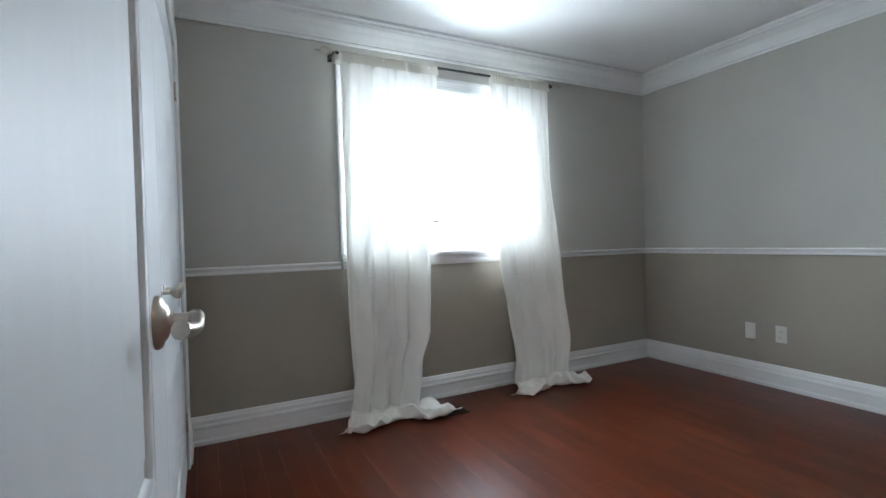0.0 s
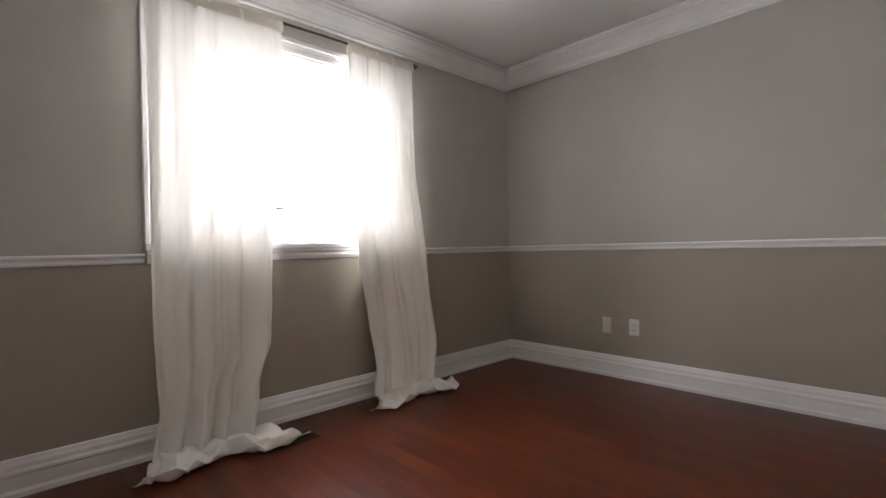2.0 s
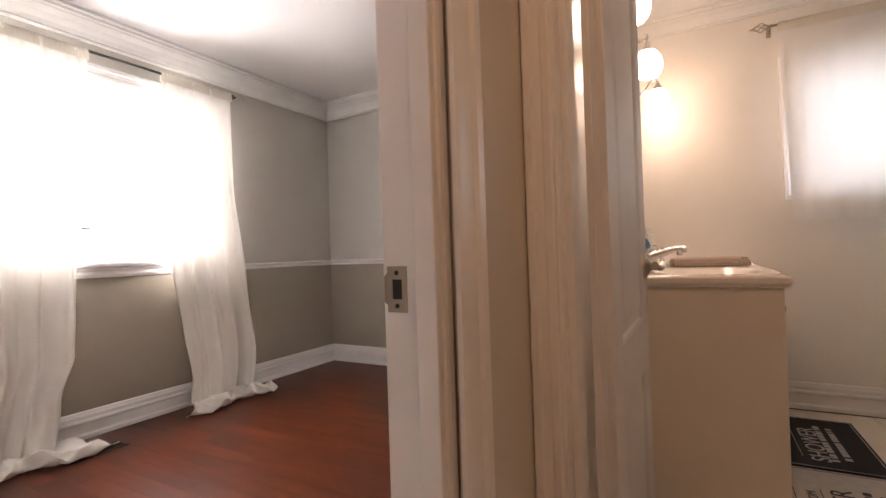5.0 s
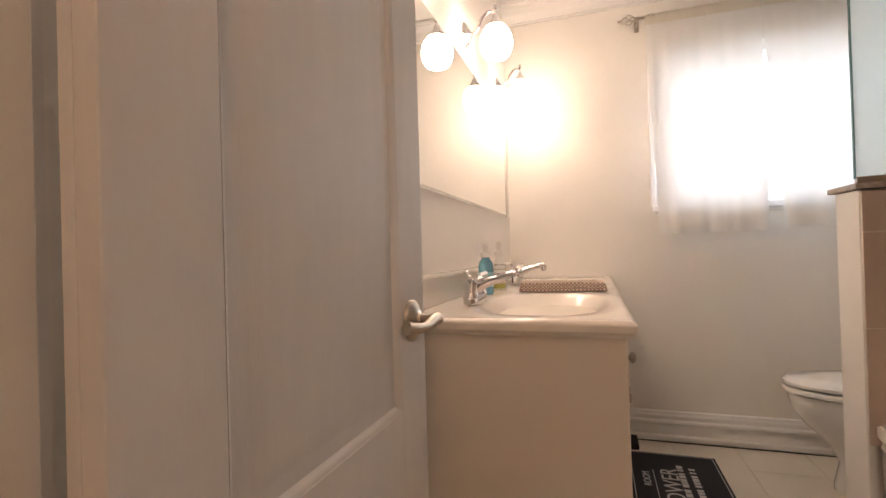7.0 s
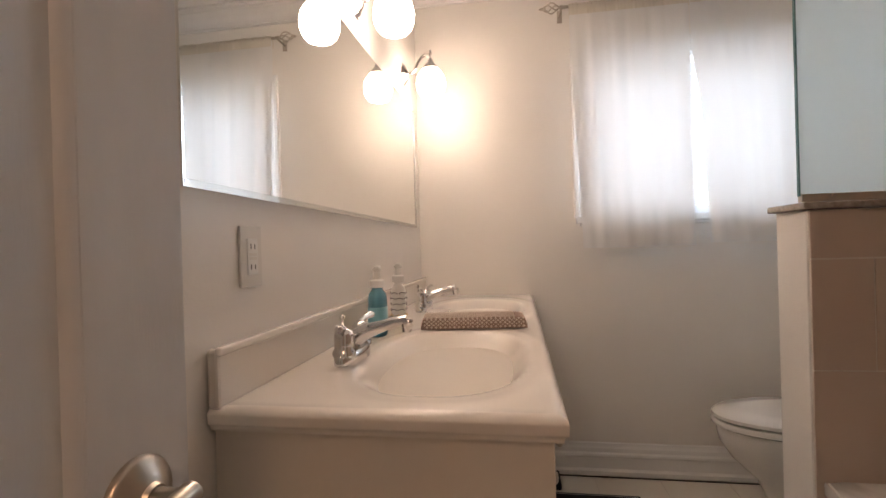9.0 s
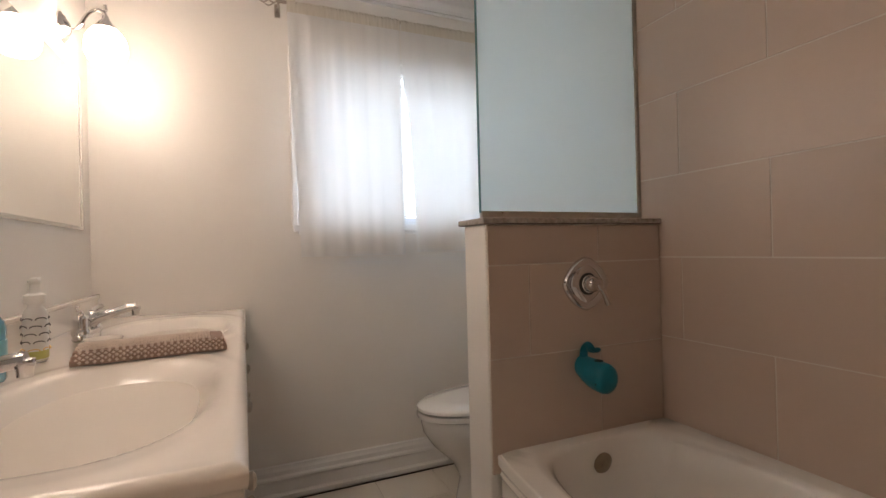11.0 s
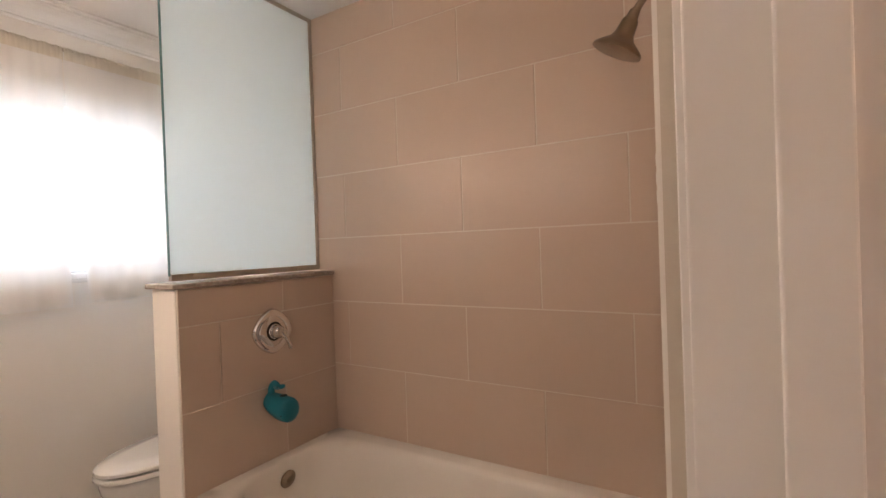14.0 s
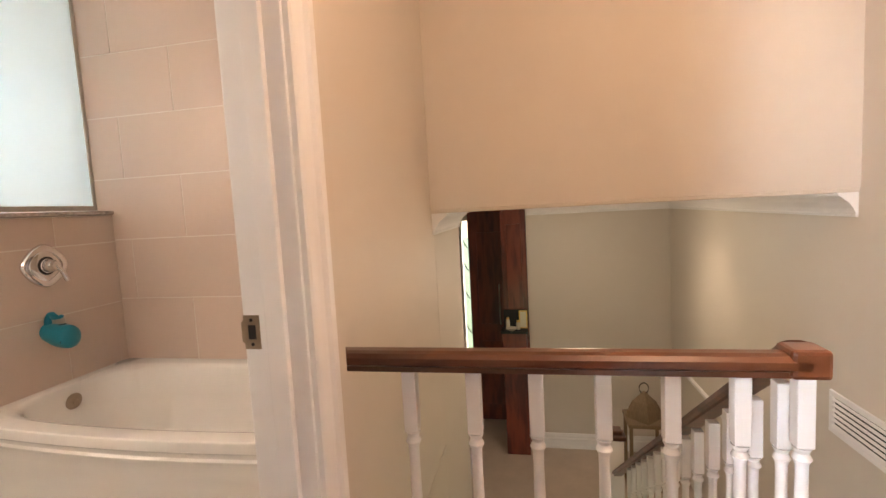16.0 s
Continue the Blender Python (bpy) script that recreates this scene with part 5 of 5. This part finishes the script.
tube(bm, pts, [0.015 - 0.004 * i / (len(pts) - 1) for i in range(len(pts))], 12)
for s in (-1, 1):
    lathe(bm, [(0.0, -0.006), (0.020, 0.0), (0.0, 0.006)], Matrix.Translation((-0.062, s * 0.014, 0.112)) @ Matrix.Rotation(radians(s * 40), 4, "X"), 12, (0.9, 0.6))
part("tail_hook", bm, M_WHALE, spout, smooth=True)
# Black disc on the closed body paints the dark of the opening.
bm = bmesh.new()
lathe(bm, [(0.0, 0.0), (0.015, 0.0), (0.015, 0.002), (0.0, 0.002)], Matrix.Translation((-0.086, 0, 0.0815)), 16)
part("pull_hole_shade", bm, M_BLACK, spout, "black disc drawn as the dark opening on top")
for s in (-1, 1):
    bm = bmesh.new()
    lathe(bm, [(0.0, 0.0), (0.005, 0.0), (0.004, 0.002), (0.0, 0.003)], Matrix.Translation((-0.118, s * 0.0425, 0.018)) @ Matrix.Rotation(radians(-90 * s), 4, "X"), 10)
    part("eye", bm, M_BLACK, spout, "small black eye")

sh = thing("shower", "brushed metal bell-shaped shower head on a bent arm", "shower head")
bm = bmesh.new()
hx, hy, hz = 1.985, -1.325, 1.855
tube(bm, curve_points([(XI + 0.013, hy, 2.02), (XI + 0.05, hy, 2.03), (XI + 0.11, hy, 2.0), (hx - 0.035, hy, hz + 0.085)], 5), 0.010, 12)
lathe(bm, [(0.0, 0.0), (0.03, 0.0), (0.028, 0.006), (0.012, 0.010), (0.0, 0.010)], Matrix.Translation((XI + 0.013, hy, 2.02)) @ Matrix.Rotation(radians(90), 4, "Y"), 20)
part("arm", bm, M_BRONZE, sh, smooth=True)
bm = bmesh.new()
m = Matrix.Translation((hx - 0.03, hy, hz + 0.075)) @ Matrix.Rotation(radians(-28), 4, "Y")
lathe(bm, [(0.0, 0.022), (0.014, 0.020), (0.016, 0.0), (0.022, -0.008), (0.027, -0.045), (0.036, -0.060), (0.056, -0.074), (0.068, -0.086), (0.069, -0.093), (0.062, -0.095), (0.0, -0.094)], m, 32)
part("bell", bm, M_BRONZE, sh, smooth=True)

outlet("wall_switch", "white wall plate with a column of small switches beside the doorway", pose(XI + 0.004, -0.438, 1.372, 0, 0, 90) @ Matrix.Scale(0.82, 4), "switch", "switch")

# ---- toilet ----
wc = thing("toilet", "white ceramic toilet with closed elongated lid", "toilet", (3.945, YT + 0.003, 0))


def oval(bm, stack, n=40):
    """Rings of (half width, front y, back y, height), egg shaped, joined."""
    rings = []
    for hw, fy, by, z in stack:
        c = by + (fy - by) * 0.42
        ring = []
        for k in range(n):
            a = 2 * math.pi * k / n
            y = math.sin(a)
            ring.append(bm.verts.new((hw * math.copysign(abs(math.cos(a)) ** 0.88, math.cos(a)) * (1 - 0.06 * max(0, y)), c + (fy - c if y > 0 else c - by) * y, z)))
        rings.append(ring)
    for a, b in zip(rings, rings[1:]):
        for k in range(n):
            bm.faces.new((a[k], a[(k + 1) % n], b[(k + 1) % n], b[k]))
    bm.faces.new(rings[0])
    bm.faces.new(rings[-1])
    return bm


part("bowl", oval(bmesh.new(), [(0.125, 0.62, 0.04, 0.0), (0.122, 0.62, 0.04, 0.03), (0.115, 0.60, 0.06, 0.12), (0.130, 0.64, 0.07, 0.20), (0.168, 0.725, 0.09, 0.28), (0.184, 0.765, 0.12, 0.34), (0.187, 0.775, 0.14, 0.39), (0.180, 0.77, 0.14, 0.404)]), M_CERAMIC, wc, smooth=True)
part("seat", oval(bmesh.new(), [(0.182, 0.780, 0.20, 0.408), (0.190, 0.792, 0.19, 0.413), (0.191, 0.794, 0.19, 0.424), (0.186, 0.788, 0.20, 0.433)]), M_CERAMIC, wc, smooth=True)
part("lid", oval(bmesh.new(), [(0.182, 0.782, 0.17, 0.438), (0.189, 0.790, 0.17, 0.443), (0.189, 0.790, 0.17, 0.455), (0.178, 0.775, 0.18, 0.467), (0.12, 0.68, 0.24, 0.473)]), M_CERAMIC, wc, smooth=True)
part("tank", boxes((-0.215, 0.215, 0.0, 0.185, 0.40, 0.745), bevel=0.02), M_CERAMIC, wc, smooth=True)
part("tank_lid", boxes((-0.225, 0.225, -0.004, 0.195, 0.746, 0.78), bevel=0.010), M_CERAMIC, wc, smooth=True)
part("tank_base", boxes((-0.12, 0.12, 0.03, 0.22, 0.30, 0.402), bevel=0.02), M_CERAMIC, wc, smooth=True)

# ---- bath mats ----


def mat_print(parent, words, at, size, ink):
    curve = bpy.data.curves.new("print", "FONT")
    curve.body, curve.size, curve.extrude = words, size, 0.0006
    tmp = new("print_source", curve)
    dg = bpy.context.evaluated_depsgraph_get()
    me = bpy.data.meshes.new_from_object(tmp.evaluated_get(dg))
    bpy.data.objects.remove(tmp)
    me.transform(Matrix.Translation(at))
    me.materials.clear()
    me.materials.append(ink)
    ob = new("print", me)
    ob.parent = parent
    return ob


def bath_mat(label, x0, x1, y0, y1, z, mat, ink, words):
    t = thing("bath_mat", label, "bath mat", (0, 0, z))
    part("mat", boxes((x0, x1, y0, y1, 0.0, 0.008), bevel=0.003), mat, t)
    i = 0.012
    part("stitching", boxes((x0 + i, x1 - i, y0 + i, y0 + i + 0.003, 0.0078, 0.0088), (x0 + i, x1 - i, y1 - i - 0.003, y1 - i, 0.0078, 0.0088), (x0 + i, x0 + i + 0.003, y0 + i, y1 - i, 0.0078, 0.0088), (x1 - i - 0.003, x1 - i, y0 + i, y1 - i, 0.0078, 0.0088)), ink, t)
    mat_print(t, words, (x0 + 0.08, y1 - 0.205, 0.0085), 0.105, ink)
    part("print_rule", boxes((x0 + 0.12, x1 - 0.20, y1 - 0.105, y1 - 0.102, 0.0079, 0.0088)), ink, t)
    mat_print(t, "ROOM", (x1 - 0.36, y1 - 0.085, 0.0085), 0.045, ink)
    rnd = random.Random(len(words) + int(x0 * 10))
    for row, yy in ((0, y0 + 0.165), (1, y0 + 0.115)):
        x = x0 + 0.10 + 0.03 * row
        while x < x1 - 0.16:
            wlen = rnd.uniform(0.012, 0.03)
            part("print_bar", boxes((x, x + wlen, yy, yy + 0.026, 0.0079, 0.0088)), ink, t)
            x += wlen + rnd.choice((0.006, 0.008, 0.02))
    return t


bath_mat("black bath mat printed with pale lettering on the floor tiles", 3.45, 4.14, -0.57, -0.17, 0.0, M_MATB, M_INK, "SHOWER")
bath_mat("light grey bath mat printed with dark lettering on the floor tiles", 2.74, 3.43, -0.60, -0.17, 0.0, M_MATG, M_INKD, "SHOWER")
tr = thing("floor_scale", "small black slatted block on the floor by the wall", "bath scale", (4.235, -0.185, 0.0))
part("body", boxes((-0.07, 0.07, -0.05, 0.10, 0.0, 0.03), bevel=0.006), M_MATB, tr)

# ---- stair, railing ----


def baluster(x, y, z0, z1, group):
    t = thing("baluster", "white painted turned baluster", "baluster", (x, y, z0), group=group)
    h = z1 - z0
    part("foot", boxes((-0.0145, 0.0145, -0.0145, 0.0145, 0, 0.15), bevel=0.002), M_TRIM, t)
    part("head", boxes((-0.0145, 0.0145, -0.0145, 0.0145, h - 0.13, h), bevel=0.002), M_TRIM, t)
    bm = bmesh.new()
    a, b = 0.148, h - 0.128
    L = b - a
    lathe(bm, [(0.0, a), (0.016, a), (0.017, a + 0.012), (0.010, a + 0.022), (0.015, a + 0.035), (0.016, a + 0.05), (0.011, a + 0.075), (0.0125, a + L * 0.35), (0.014, a + L * 0.55), (0.017, a + L * 0.57), (0.013, a + L * 0.59), (0.016, a + L * 0.61), (0.012, a + L * 0.64), (0.0105, b - 0.06), (0.011, b - 0.035), (0.016, b - 0.025), (0.011, b - 0.014), (0.016, b - 0.004), (0.0, b)], None, 14)
    part("spindle", bm, M_TRIM, t, smooth=True)
    return t


RAILSEC = [(-0.030, 0.0), (-0.030, -0.006), (-0.020, -0.012), (-0.022, -0.022), (0.022, -0.022), (0.020, -0.012), (0.030, -0.006), (0.030, 0.0), (0.030, 0.008), (0.022, 0.016), (0.010, 0.019), (-0.010, 0.019), (-0.022, 0.016), (-0.030, 0.008)]


def hand_rail(bm, a, b, side):
    return sweep(bm, RAILSEC, a, b, side)


RX, RY, RZ = 0.845, -0.51, 0.872
hr = thing("handrail", "dark reddish wooden handrail turning down along the stairs", "handrail")
part("rail", hand_rail(bmesh.new(), (XS - 0.002, RY, RZ - 0.022), (RX, RY, RZ - 0.022), (0, 1, 0)), M_RAIL, hr)
bm = boxes((RX - 0.033, RX + 0.031, RY - 0.034, RY + 0.030, RZ - 0.046, RZ + 0.007), bevel=0.008)
part("corner_block", bm, M_RAIL, hr)
part("rail_down", hand_rail(bmesh.new(), (RX, RY - 0.03, RZ - 0.01), (RX, -2.60, RZ - 0.03 - 0.70 * (2.60 + RY - 0.03)), (1, 0, 0)), M_RAIL, hr)
b0 = baluster(1.563, RY, 0.0, RZ - 0.045, "landing balusters")
for x in (1.431, 1.308, 1.183, 1.062, 0.945):
    copy_thing(b0, pose(x, RY, 0.0))
copy_thing(b0, pose(RX, RY, 0.0))
structure(part("trim_landing", boxes((RX, XS, -0.545, -0.475, -0.035, 0.002), (RX, XS, -0.51, -0.492, -0.26, -0.035), bevel=0.004), M_TRIM), "white painted landing edge under the balusters")
st = structure(new("stairs"), "carpeted stairs going down to the lower storey")
b1 = None
for k in range(8):
    z = -(k + 1) * 0.16875
    y = -0.51 - k * 0.24
    if k < 7:
        bm = boxes((WX + 0.002, 0.87, y - 0.265, y, z - 0.03, z), (WX + 0.002, 0.85, y - 0.018, y - 0.002, z, z + 0.139), bevel=0.004)
        part("step", bm, M_CARPET, st)
    for j in range(2):
        yy = y - 0.07 - 0.12 * j
        zr = RZ - 0.055 - 0.70 * (-(yy) + RY - 0.03)
        if k < 7 and zr - z > 0.3:
            if b1 is None:
                b1 = baluster(RX, yy, z, zr, "stair balusters")
                hb = zr - z
            else:
                copy_thing(b1, pose(RX, yy, zr - hb))
part("stringer", sweep(bmesh.new(), [(0, 0), (0.03, 0), (0.03, -0.30), (0, -0.30)], (0.825, -0.51, -0.02), (0.825, -2.25, -1.24), (1, 0, 0)), M_TRIM, st)
nw = thing("newel_post", "white square newel post at the foot of the stairs", "newel post", (RX, -2.62, ZM))
part("post", boxes((-0.045, 0.045, -0.045, 0.045, 0, 0.98), bevel=0.004), M_TRIM, nw)
part("cap", boxes((-0.06, 0.06, -0.06, 0.06, 0.98, 1.01), (-0.04, 0.04, -0.04, 0.04, 1.01, 1.04), bevel=0.008), M_RAIL, nw)

grille = thing("return_air_grille", "white louvred return air grille on the stairwell wall", "air grille")
gy0, gy1, gz0, gz1 = -1.85, -1.15, 0.095, 0.280
part("frame", boxes((WX + 0.001, WX + 0.012, gy0, gy1, gz1 - 0.025, gz1), (WX + 0.001, WX + 0.012, gy0, gy1, gz0, gz0 + 0.025), (WX + 0.001, WX + 0.012, gy0, gy0 + 0.025, gz0 + 0.025, gz1 - 0.025), (WX + 0.001, WX + 0.012, gy1 - 0.025, gy1, gz0 + 0.025, gz1 - 0.025), bevel=0.002), M_TRIM, grille)
# Black sheet on the wall in place of the dark behind the louvres.
part("duct_shade", boxes((WX + 0.0005, WX + 0.002, gy0 + 0.025, gy1 - 0.025, gz0 + 0.025, gz1 - 0.025)), M_BLACK, grille)
for k in range(6):
    z = gz0 + 0.036 + k * 0.0225
    bm = boxes((-0.006, 0.006, gy0 + 0.025, gy1 - 0.025, -0.0015, 0.0015))
    bmesh.ops.transform(bm, matrix=Matrix.Translation((WX + 0.008, 0, z)) @ Matrix.Rotation(radians(38), 4, "Y"), verts=bm.verts)
    part("slat", bm, M_TRIM, grille)

# ---- lower storey ----
fd = thing("front_door", "dark reddish wooden front door standing open", "door", (1.395, -4.305, ZM))
part("leaf", boxes((0.0, 0.25, -0.045, 0.0, 0.01, 2.47), bevel=0.004), M_RED, fd)
part("panel", boxes((0.05, 0.20, 0.0, 0.006, 0.2, 0.95), (0.05, 0.20, 0.0, 0.006, 1.15, 2.3), bevel=0.005), M_RED, fd)
fd2 = thing("closet_door_leaf", "dark reddish wooden door leaf behind the open door", "door", (1.60, -4.85, ZM))
part("leaf", boxes((0.0, 0.455, -0.045, 0.0, 0.01, 2.47), bevel=0.004), M_RED, fd2)
part("panel", boxes((0.06, 0.36, 0.0, 0.008, 0.2, 0.95), (0.06, 0.36, 0.0, 0.008, 1.15, 2.2), bevel=0.006), M_RED, fd2)
bm = bmesh.new()
tube(bm, curve_points([(0.12, 0.012, 1.15), (0.12, 0.05, 1.20), (0.12, 0.05, 1.55), (0.12, 0.012, 1.60)], 5), 0.008, 8)
part("pull_handle", bm, M_NICKEL, fd2, "long metal pull handle", True)
tb = thing("console_table", "tall dark console cabinet with a black top beside the front door", "console table", (1.545, -4.20, ZM))
part("body", boxes((-0.125, 0.105, -0.075, 0.085, 0.0, 1.238), bevel=0.004), M_RED, tb)
part("top", boxes((-0.14, 0.12, -0.09, 0.10, 1.24, 1.26), bevel=0.002), M_BLACK, tb)
part("backboard", boxes((-0.12, 0.10, -0.085, -0.078, 1.26, 1.44)), M_BLACK, tb)
bw = thing("bowl", "small cream bowl on the black shelf", "bowl", (1.56, -4.15, ZM + 1.26))
bm = bmesh.new()
lathe(bm, [(0.0, 0.0), (0.025, 0.0), (0.05, 0.02), (0.055, 0.03), (0.05, 0.03), (0.0, 0.01)], None, 20)
part("shell", bm, M_CANDLE, bw, smooth=True)
pf = thing("picture_frame", "small gold-edged picture frame on the black shelf", "picture frame", (1.45, -4.24, ZM + 1.26))
part("frame", boxes((-0.04, -0.03, 0, 0.01, 0, 0.18), (0.03, 0.04, 0, 0.01, 0, 0.18), (-0.03, 0.03, 0, 0.01, 0, 0.01), (-0.03, 0.03, 0, 0.01, 0.17, 0.18)), M_GOLD, pf)
part("picture", boxes((-0.03, 0.03, 0.002, 0.005, 0.01, 0.17)), M_CANDLE, pf)
for bx, bh in ((1.60, 0.11), (1.50, 0.08)):
    bt = thing("candle_jar", "small gold-lidded candle jar on the black shelf", "candle", (bx, -4.20, ZM + 1.26))
    bm = bmesh.new()
    lathe(bm, [(0.0, 0.0), (0.018, 0.0), (0.020, 0.004), (0.020, bh - 0.02), (0.014, bh - 0.008), (0.0, bh - 0.008)], None, 16)
    part("jar", bm, M_CANDLE, bt, smooth=True)
    bm = bmesh.new()
    lathe(bm, [(0.0, bh - 0.008), (0.015, bh - 0.008), (0.015, bh + 0.008), (0.0, bh + 0.010)], None, 16)
    part("lid", bm, M_GOLD, bt, "gold lid", True)
sl = structure(part("sidelight_pane", boxes((2.10, 2.32, -6.14, -6.13, -1.0, 0.95)), M_GLASS), "narrow entrance sidelight pane")
sl.visible_shadow = False
iw = thing("ironwork", "black scrolled ironwork across the narrow sidelight", "ironwork")
for z in (-0.6, -0.1, 0.3, 0.62):
    bm = bmesh.new()
    tube(bm, curve_points([(2.11, -6.10, z), (2.17, -6.10, z + 0.08), (2.24, -6.10, z - 0.05), (2.31, -6.10, z + 0.06)], 6), 0.008, 6)
    part("scroll", bm, M_DARK, iw, smooth=True)

ln = thing("lantern", "weathered wooden lantern with arched top on the lower floor", "lantern", (0.425, -3.78, ZM))
for x in (-0.12, 0.12):
    for y in (-0.12, 0.12):
        part("post", boxes((x - 0.012, x + 0.012, y - 0.012, y + 0.012, 0.03, 0.40), bevel=0.002), M_WEATHERED, ln)
part("base", boxes((-0.15, 0.15, -0.15, 0.15, 0, 0.03), bevel=0.004), M_WEATHERED, ln)
part("top", boxes((-0.14, 0.14, -0.14, 0.14, 0.40, 0.425), bevel=0.004), M_WEATHERED, ln)
bm = bmesh.new()
lathe(bm, [(0.135, 0.425), (0.125, 0.47), (0.09, 0.53), (0.04, 0.57), (0.015, 0.59), (0.0, 0.60)], None, 4)
part("roof", bm, M_WEATHERED, ln)
bm = bmesh.new()
tube(bm, [(0.035 * math.cos(a * 0.5), 0, 0.615 + 0.035 * math.sin(a * 0.5)) for a in range(13)], 0.004, 6)
part("ring", bm, M_DARK, ln)
for x, h in ((-0.04, 0.14), (0.05, 0.10)):
    bm = bmesh.new()
    lathe(bm, [(0.0, 0.03), (0.04, 0.03), (0.04, 0.03 + h), (0.0, 0.03 + h)], Matrix.Translation((x, 0.0, 0)), 18)
    part("candle", bm, M_CANDLE, ln, "cream pillar candle", True)
ln.matrix_basis = pose(0.425, -3.78, ZM) @ Matrix.Diagonal((1.12, 1.12, 1.38, 1))

# ---- pieces ----


def pieces(name, parent, cells, mat, thick, axis, face, bevel=0.0):
    """Thin slabs (a0, a1, b0, b1) on one plane; axis is the plane's normal, sharing meshes of equal size."""
    cache = {}
    for a0, a1, b0, b1 in cells:
        key = (round(a1 - a0, 3), round(b1 - b0, 3))
        if key not in cache:
            da, db = key
            e = min(0.0012, thick * 0.4) if axis != "z" else 0.0004
            bm = bmesh.new()
            lo = [(0, 0), (da, 0), (da, db), (0, db)]
            hi = [(e, e), (da - e, e), (da - e, db - e), (e, db - e)]

            def put(a, b, h):
                return (h, a, b) if axis == "x" else (a, h, b) if axis == "y" else (a, b, h)
            d = thick * face
            v0 = [bm.verts.new(put(a, b, 0)) for a, b in lo]
            v1 = [bm.verts.new(put(a, b, d * 0.85)) for a, b in lo]
            v2 = [bm.verts.new(put(a, b, d)) for a, b in hi]
            for p, q in ((v0, v1), (v1, v2)):
                for i in range(4):
                    bm.faces.new((p[i], p[(i + 1) % 4], q[(i + 1) % 4], q[i]))
            bm.faces.new(v2)
            cache[key] = mesh_of(name, bm, mat)
        ob = new(name, cache[key])
        ob.parent = parent[0]
        p = parent[1]
        ob.location = (p, a0, b0) if axis == "x" else (a0, p, b0) if axis == "y" else (a0, b0, p)


def tiling(a0, a1, rows, length, starts, gap=0.0045):
    cells = []
    for (z0, z1), s in zip(rows, starts):
        x = s
        while x > a0:
            x -= length
        while x < a1:
            p, q = max(x, a0), min(x + length, a1)
            if q - p > 0.02:
                cells.append((p + gap / 2, q - gap / 2, z0 + gap / 2, z1 - gap / 2))
            x += length
    return cells


zr = [0.44, 0.78, 1.08, 1.382, 1.682, 1.982, 2.28, CB]
rows = list(zip(zr, zr[1:]))
tw_ = structure(part("wall_tub_tiled", boxes((XI, BE, YT - 0.012, YT - 0.0010, 0.0, CB)), M_GROUT), "beige large-format tiled wall over the bathtub")
pieces("tile", (tw_, YT - 0.0010), tiling(XI + 0.006, HX0 + 0.09, rows, 0.633, [2.335, 2.02, 2.335, 2.02, 2.335, 2.02, 2.335]), M_TILE, 0.0022, "y", 1)
pieces("tile", (tw_, YT - 0.0010), tiling(HX1, BE, [(0.16, CB)], 3.0, [HX1]), M_BATH, 0.003, "y", 1)
hw_ = structure(part("half_wall_tile_bed", boxes((HX0 + 0.002, HX0 + 0.0115, YT + 0.002, HN - 0.004, 0.40, 1.205)), M_GROUT), "beige tiled side of the half wall")
pieces("tile", (hw_, HX0 + 0.002), tiling(YT + 0.001, HN, [(0.40, 0.768), (0.768, 1.072), (1.072, 1.205)], 0.60, [-1.30, -1.005, -1.30]), M_TILE, 0.0022, "x", -1)
wt_ = structure(part("wall_tub_end", boxes((XI + 0.0005, XI + 0.011, YT + 0.002, -0.84, 0.0, CB)), M_GROUT), "beige tiled wall at the shower head end of the tub")
pieces("tile", (wt_, XI + 0.011), tiling(YT + 0.001, -0.84, rows, 0.633, [-1.02, -1.6, -1.02, -1.6, -1.02, -1.6, -1.02]), M_TILE, 0.0022, "x", 1)

ft = structure(part("floor_bathroom", boxes((XS + 0.002, BE, YT, -0.42, -0.012, -0.0035), (XH, BE, -0.42, 0.358, -0.012, -0.0035)), M_GROUT), "cream floor tiles with pale joints")
cells = []
yy = -1.60
r = 0
while yy < 0.35:
    xx = XI - 0.13 - (0.3 if r % 2 else 0)
    while xx < BE:
        p, q = max(xx, XH if yy > -0.42 else XS + 0.003), min(xx + 0.6, BE)
        if q - p > 0.02:
            cells.append((p + 0.0015, q - 0.0015, yy + 0.0015, min(yy + 0.3, 0.358) - 0.0015))
        xx += 0.6
    yy += 0.3
    r += 1
pieces("tile", (ft, -0.0035), cells, M_FTILE, 0.0035, "z", 1)
# Solid dark strip on the tiles stands for the gap's shade.
structure(part("trim_shadow_gap", boxes((BE - 0.030, BE - 0.023, YT, YB, 0.0005, 0.004)), M_DARK), "dark strip drawn as the shaded gap along the bathroom baseboard")

rnd = random.Random(11)
fb = structure(new("floor_bedroom"), "polished reddish cherry floorboards")
cells = []
x = 0.35
wd = 0.094
while x < BE:
    y = BS - 0.10 - rnd.uniform(0, 1.1)
    while y < BN:
        L = rnd.choice((0.7, 0.9, 1.1, 1.3))
        p, q = max(y, 0.37), min(y + L, BN)
        if q - p > 0.04:
            cells.append((x + 0.0001, min(x + wd, BE) - 0.0001, p + 0.0001, q - 0.0001))
        y += L
    x += wd
pieces("floorboard", (fb, -0.014), cells, M_PLANK, 0.014, "z", 1)
fh = structure(new("floor_hall_boards"), "reddish cherry floorboards of the hall landing")
cells = []
x = WX
while x < XH:
    cells.append((x + 0.0004, min(x + wd, XH) - 0.0004, -0.474, 0.369))
    x += wd
pieces("floorboard", (fh, -0.014), cells, M_PLANK, 0.014, "z", 1)
